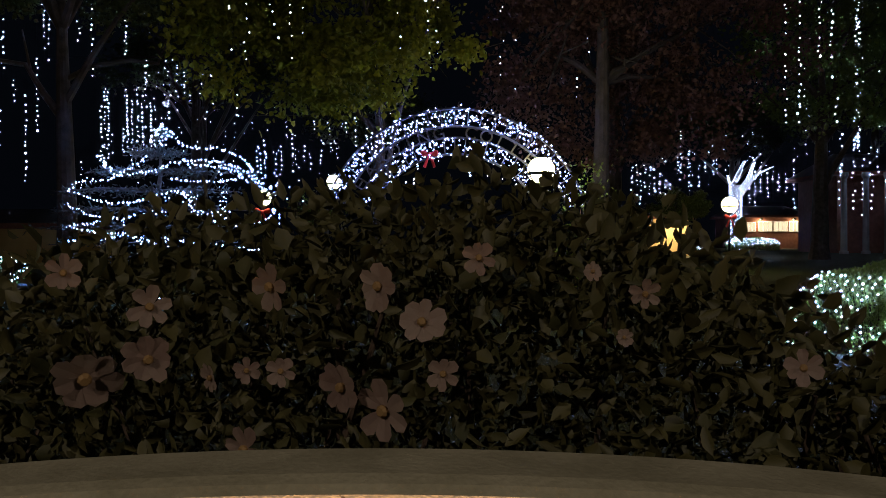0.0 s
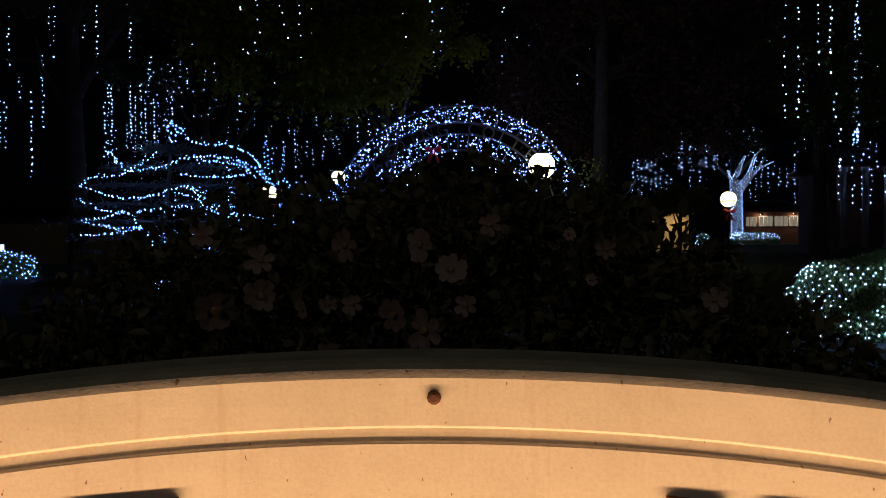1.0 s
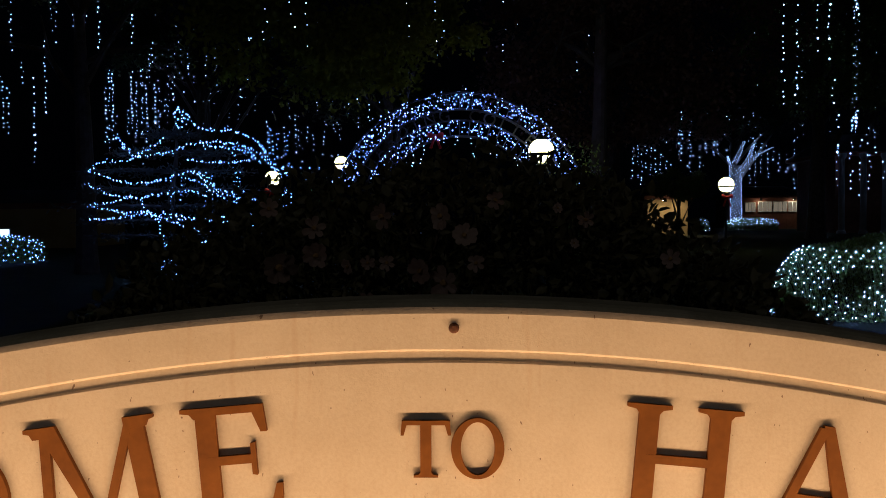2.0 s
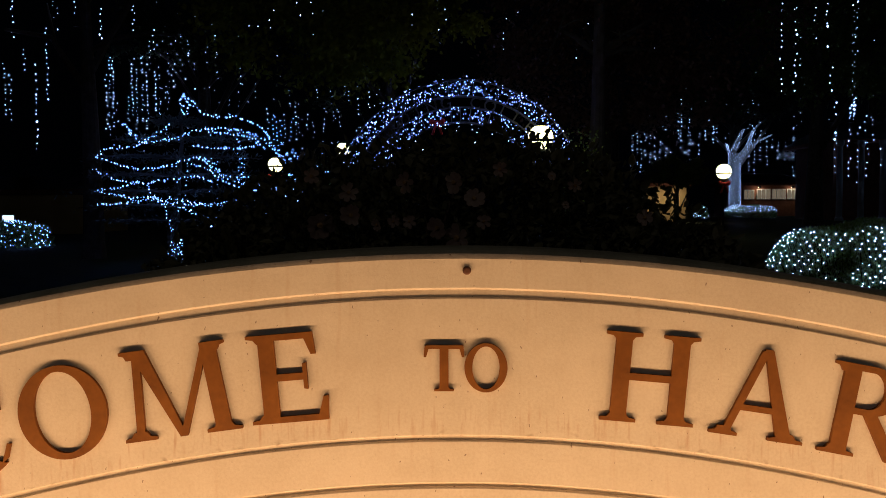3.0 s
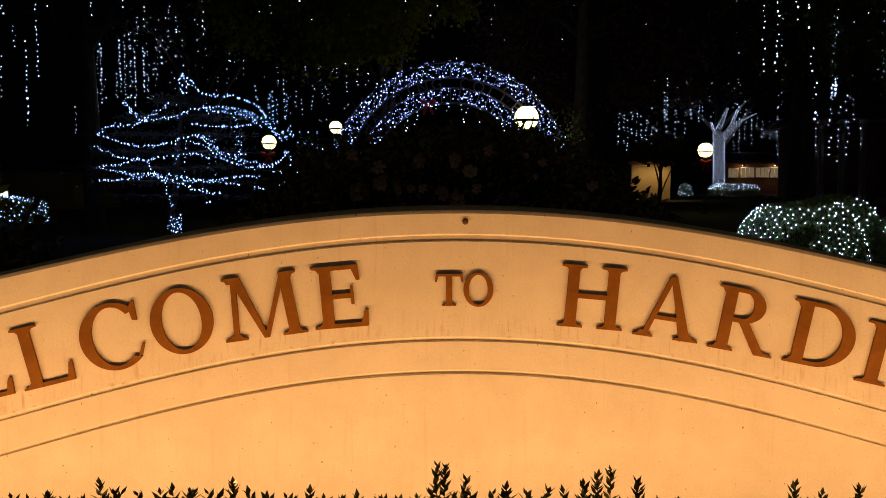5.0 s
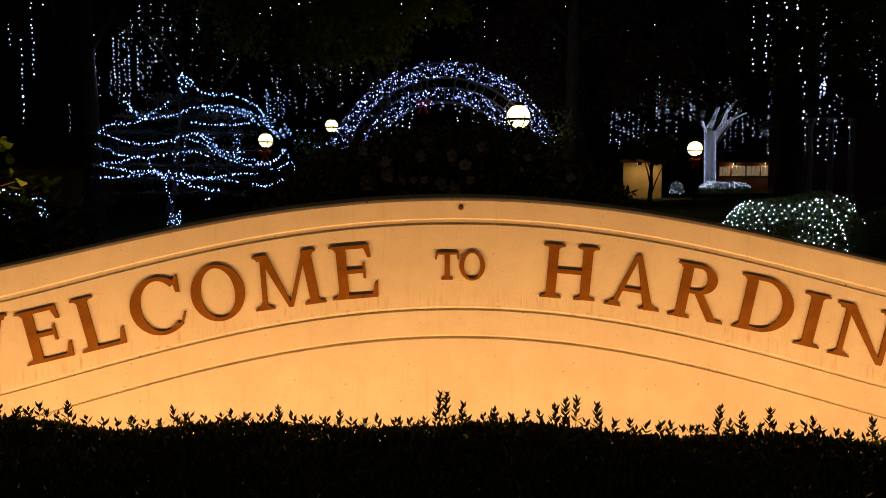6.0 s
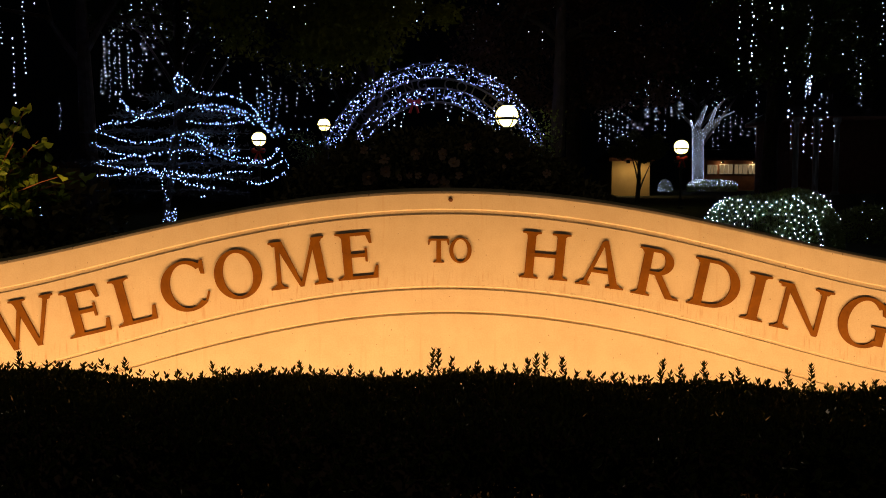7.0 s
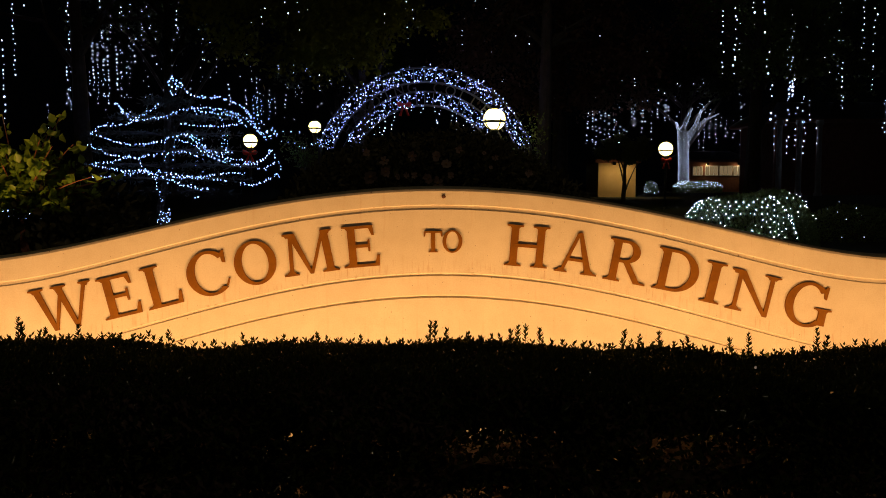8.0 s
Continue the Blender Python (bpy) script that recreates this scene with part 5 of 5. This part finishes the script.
# icicle curtains far off behind the wrapped tree
for x, top, bottom in ((21.8, 11.7, 7.6), (22.5, 12.0, 7.0), (23.1, 11.9, 6.8), (23.6, 11.9, 9.1), (24.3, 11.7, 8.1), (24.9, 11.4, 8.5), (25.6, 10.8, 7.3), (26.3, 9.9, 7.0), (26.9, 9.4, 7.1), (28.0, 14.6, 10.8), (28.4, 16.5, 10.0), (29.5, 13.8, 8.5), (30.8, 11.9, 8.1), (31.7, 14.9, 11.1), (32.7, 14.5, 10.7), (33.2, 12.6, 10.9), (38.3, 12.6, 6.5), (39.0, 13.8, 8.4), (39.8, 11.9, 7.7), (41.3, 10.7, 8.1), (42.4, 10.7, 8.4), (43.4, 12.6, 6.2), (37.5, 11.5, 6.9), (40.5, 11.1, 8.8)):
    hang("porch", x, top, bottom, 0.50, 0.066)
for i in range(16):
    hang("porch", random.uniform(25, 48), random.uniform(13, 16.5), random.uniform(9.5, 13), 1.6, 0.05)
for i in range(8):
    hang("near_right", random.uniform(15.5, 25.5), random.uniform(11, 13.5), random.uniform(6, 9), 0.9, 0.022)
# strands in the trees across the lawn
for x, top, bottom in ((-31.7, 17.3, 13.0), (-31.0, 14.0, 11.1), (-32.0, 11.1, 8.0), (-29.4, 14.3, 9.4), (-25.5, 17.6, 13.1), (-23.2, 16.8, 14.1), (-21.9, 14.1, 12.8), (-28.5, 18.0, 14.2), (-32.4, 11.9, 8.4), (-30.2, 11.8, 6.0), (-33.7, 14.2, 8.0), (-35.0, 16.5, 9.9), (-36.5, 14.6, 8.8), (-27.3, 18.0, 15.3), (-28.9, 18.0, 14.3), (-26.5, 16.8, 15.5)):
    hang("left", x, top, bottom, 0.34, random.choice((0.040, 0.056)))
for i in range(8):
    hang("left", random.uniform(-37, -13), random.uniform(12, 19.5), random.uniform(6, 11), random.choice((0.9, 1.5)), 0.034)
for x, top, bottom in ((-41.9, 19.4, 15.4), (-41.9, 15.4, 10.5), (-41.5, 19.0, 11.5), (-42.3, 17.4, 11.2), (-44.6, 11.0, 7.5), (-34.8, 22.5, 20.9), (-33.5, 22.0, 18.6), (-34.4, 18.6, 16.0), (-39.3, 18.6, 12.8), (-38.7, 18.0, 11.2), (-38.0, 19.3, 12.1), (-37.5, 18.6, 11.2), (-37.1, 21.2, 18.0), (-36.5, 18.6, 12.8), (-36.0, 17.3, 11.8), (-35.3, 16.0, 12.1), (-29.5, 21.8, 19.3), (-30.6, 21.5, 19.9), (-30.1, 17.3, 15.9), (-26.6, 18.0, 16.3), (-39.7, 14.8, 11.5), (-28.0, 14.4, 12.4), (-32.0, 18.6, 15.4), (-32.6, 21.2, 18.9), (-25.5, 27.5, 22.7), (-22.7, 26.8, 23.3)):
    hang("left_far", x, top, bottom, random.choice((0.42, 0.6)), random.choice((0.050, 0.074)))
for i in range(12):
    hang("left_far", random.uniform(-41, -22), random.uniform(14, 22), random.uniform(8.5, 14), random.choice((1.0, 1.6)), 0.046)
for x, top, bottom in ((-24.9, 18.1, 16.0), (-23.7, 14.4, 11.0), (-24.1, 16.4, 11.4), (-22.5, 14.8, 12.1), (-21.7, 13.7, 11.7), (-25.6, 14.8, 11.0), (-20.9, 19.4, 17.1), (-17.3, 18.6, 16.7), (-16.8, 17.9, 16.7), (-13.9, 17.8, 15.7), (-20.1, 15.6, 12.9), (-19.0, 19.8, 14.0), (-15.5, 18.6, 14.8), (-28.0, 15.6, 12.9), (-10.8, 21.6, 19.7), (-29.5, 20.2, 17.2)):
    hang("middle_far", x, top, bottom, 0.62, random.choice((0.055, 0.07)))
for i in range(14):
    hang("middle_far", random.uniform(-25, -6), random.uniform(13, 18.5), random.uniform(10, 13), 1.8, 0.05)
# a few hung in the maple over the walk
for x, bottom in ((-3.75, 4.9), (-3.5, 4.7), (-3.1, 5.1), (-2.8, 4.75), (-2.55, 5.0), (-1.05, 4.9), (-0.6, 4.6), (-0.45, 5.0), (0.62, 4.3)):
    hang("over_walk", x, 6.6, bottom, 0.17, 0.0125)
# middle, thin strands behind and over the arch
for i in range(9):
    hang("middle", random.uniform(-5.3, 8.5), random.uniform(5.0, 10.0), random.uniform(3.4, 6.5), random.choice((0.8, 1.1)), random.choice((0.014, 0.018)))
for x, top, bottom in ((1.6, 10.0, 6.7), (3.2, 7.7, 6.8), (4.1, 9.8, 8.2), (4.3, 7.6, 6.6), (-1.1, 10.0, 8.2), (-2.1, 9.8, 8.5), (-3.4, 6.1, 5.4), (3.7, 7.3, 6.7), (-6.4, 9.1, 8.8)):
    hang("middle", x, top, bottom, 0.45, 0.024)


# ---------------------------------------------------------------- far buildings
def window(parent, x0, x1, z0, z1, y, material, mullions=1):
    w = link("window", None, parent)
    box_part("pane", (x0, x1, y - 0.02, y - 0.01, z0, z1), material, w)
    bm = bmesh.new()
    t = 0.06
    for d in ((x0 - t, x1 + t, z0 - t, z0), (x0 - t, x1 + t, z1, z1 + t), (x0 - t, x0, z0, z1), (x1, x1 + t, z0, z1)):
        box(bm, d[0], d[1], y - 0.07, y, d[2], d[3])
    for k in range(mullions):
        xm = x0 + (x1 - x0) * (k + 1) / (mullions + 1)
        box(bm, xm - 0.03, xm + 0.03, y - 0.06, y - 0.021, z0, z1)
    part("frame", bm, M_WHITE, w)


def house(label, x0, x1, y, depth, base, eave, ridge, wall, panes, lit, overhang=0.6, mullions=2):
    h = thing("campus_building", label, "building", ((x0 + x1) / 2, y, base))
    hw, top = (x1 - x0) / 2, eave - base
    box_part("wall", (-hw, hw, 0, depth, -0.3, top), wall, h, bevel=0.02)
    bm = bmesh.new()
    box(bm, -hw - overhang, hw + overhang, -overhang, depth + overhang, top, top + 0.28, 0.02)
    part("fascia", bm, M_BRICK, h)
    bm = bmesh.new()
    a = [(-hw - overhang, -overhang), (hw + overhang, -overhang), (hw + overhang, depth + overhang), (-hw - overhang, depth + overhang)]
    lo = [bm.verts.new((p[0], p[1], top + 0.285)) for p in a]
    r0, r1 = bm.verts.new((-hw * 0.8, depth / 2, ridge - base)), bm.verts.new((hw * 0.8, depth / 2, ridge - base))
    for f in ((lo[0], lo[1], r1, r0), (lo[1], lo[2], r1), (lo[2], lo[3], r0, r1), (lo[3], lo[0], r0), (lo[3], lo[2], lo[1], lo[0])):
        bm.faces.new(f)
    part("roof", bm, M_ROOF, h)
    for px0, px1, pz0, pz1 in panes:
        window(h, px0, px1, pz0 - base, pz1 - base, 0.0, lit, mullions)
    return h


# low brick hall with a lit band of windows
house("low brick hall with lit windows under a wide roof", 31.2, 38.8, 95, 9, 0.9, 4.5, 6.0, M_BRICK, ((-3.0, -1.9, 2.9, 3.9), (-1.5, 0.0, 2.9, 4.0), (0.25, 1.75, 2.9, 4.0), (2.0, 3.3, 2.9, 4.0)), M_WINDOW)
house("beige wing washed by added wall lamps", 13.2, 16.2, 60, 5, 0.7, 3.4, 4.2, M_BEIGE, (), M_WINDOW, 0.3)
house("dim brick hall with grey porch columns", 30.5, 44.5, 68, 8, 0.8, 7.2, 9.4, M_BRICK, ((3.3, 4.5, 1.4, 2.6),), M_WINDOW_DIM, 0.8)
house("low building with a bright white window", -27.5, -20.5, 40, 6, 0.45, 2.5, 3.6, M_BEIGE, ((-0.62, 0.0, 1.0, 1.44),), M_WINDOW_W, 0.4, 0)
for k, x in enumerate((29.5, 31.2, 32.9)):
    c = thing("porch_column", "grey painted porch column", "column", (x, 64.5, 0.75), group="porch columns")
    bm = bmesh.new()
    lathe(bm, [(0.34, 0), (0.34, 0.2), (0.25, 0.26), (0.21, 5.9), (0.32, 6.1), (0.32, 6.4)], 18)
    part("shaft", bm, M_GREYPAINT, c)


def wall_lamp(x, y, z, label):
    l = thing("wall_lamp", label, "wall lamp", (x, y, z))
    bm = bmesh.new()
    box(bm, -0.14, 0.14, -0.14, 0.14, 0.02, 0.16, 0.02)
    box(bm, -0.14, 0.14, -0.15, -0.125, -0.10, 0.06, 0.005)
    part("housing", bm, M_METAL, l)
    box_part("lens", (-0.1, 0.1, -0.1, 0.1, 0.0, 0.017), M_WALLWASH, l, "glowing warm lens")
    bm = bmesh.new()
    tube(bm, [(0, 0.0, 0.08), (0, 1.12, 0.08)], 0.02, 6)
    part("arm", bm, M_METAL, l)


# lamps added to brighten the beige wall and the brick hall's front
wall_lamp(14.2, 58.9, 3.30, "small warm lamp added to light the beige wall")
wall_lamp(15.5, 58.9, 3.30, "small warm lamp added to light the beige wall")
wall_lamp(37.4, 94.5, 4.25, "small warm lamp added under the eave of the brick hall")
wall_lamp(33.6, 94.5, 4.25, "small warm lamp added under the eave of the brick hall")


# ---------------------------------------------------------------- street lamps behind the camera
def street_lamp(x, y):
    s = thing("street_lamp", "tall street lamp over the road", "street lamp", (x, y, 0), group="street lamps")
    bm = bmesh.new()
    lathe(bm, [(0.16, 0), (0.16, 0.3), (0.10, 0.36), (0.06, 7.0)], 12)
    part("pole", bm, M_METAL, s)
    bm = bmesh.new()
    tube(bm, [(0, 0, 6.9), (0, 0.7, 7.15), (0, 1.5, 7.2)], 0.04, 8)
    part("arm", bm, M_METAL, s)
    bm = bmesh.new()
    box(bm, -0.15, 0.15, 1.4, 2.0, 7.12, 7.26, 0.03)
    part("head", bm, M_METAL, s)
    lamp("street_light", "POINT", (x, y + 1.7, 7.0), (x, y + 1.7, 0), STREET_POWER, (1.0, 0.80, 0.58), radius=0.05)


street_lamp(-5.0, -9.0)
street_lamp(9.0, -9.0)
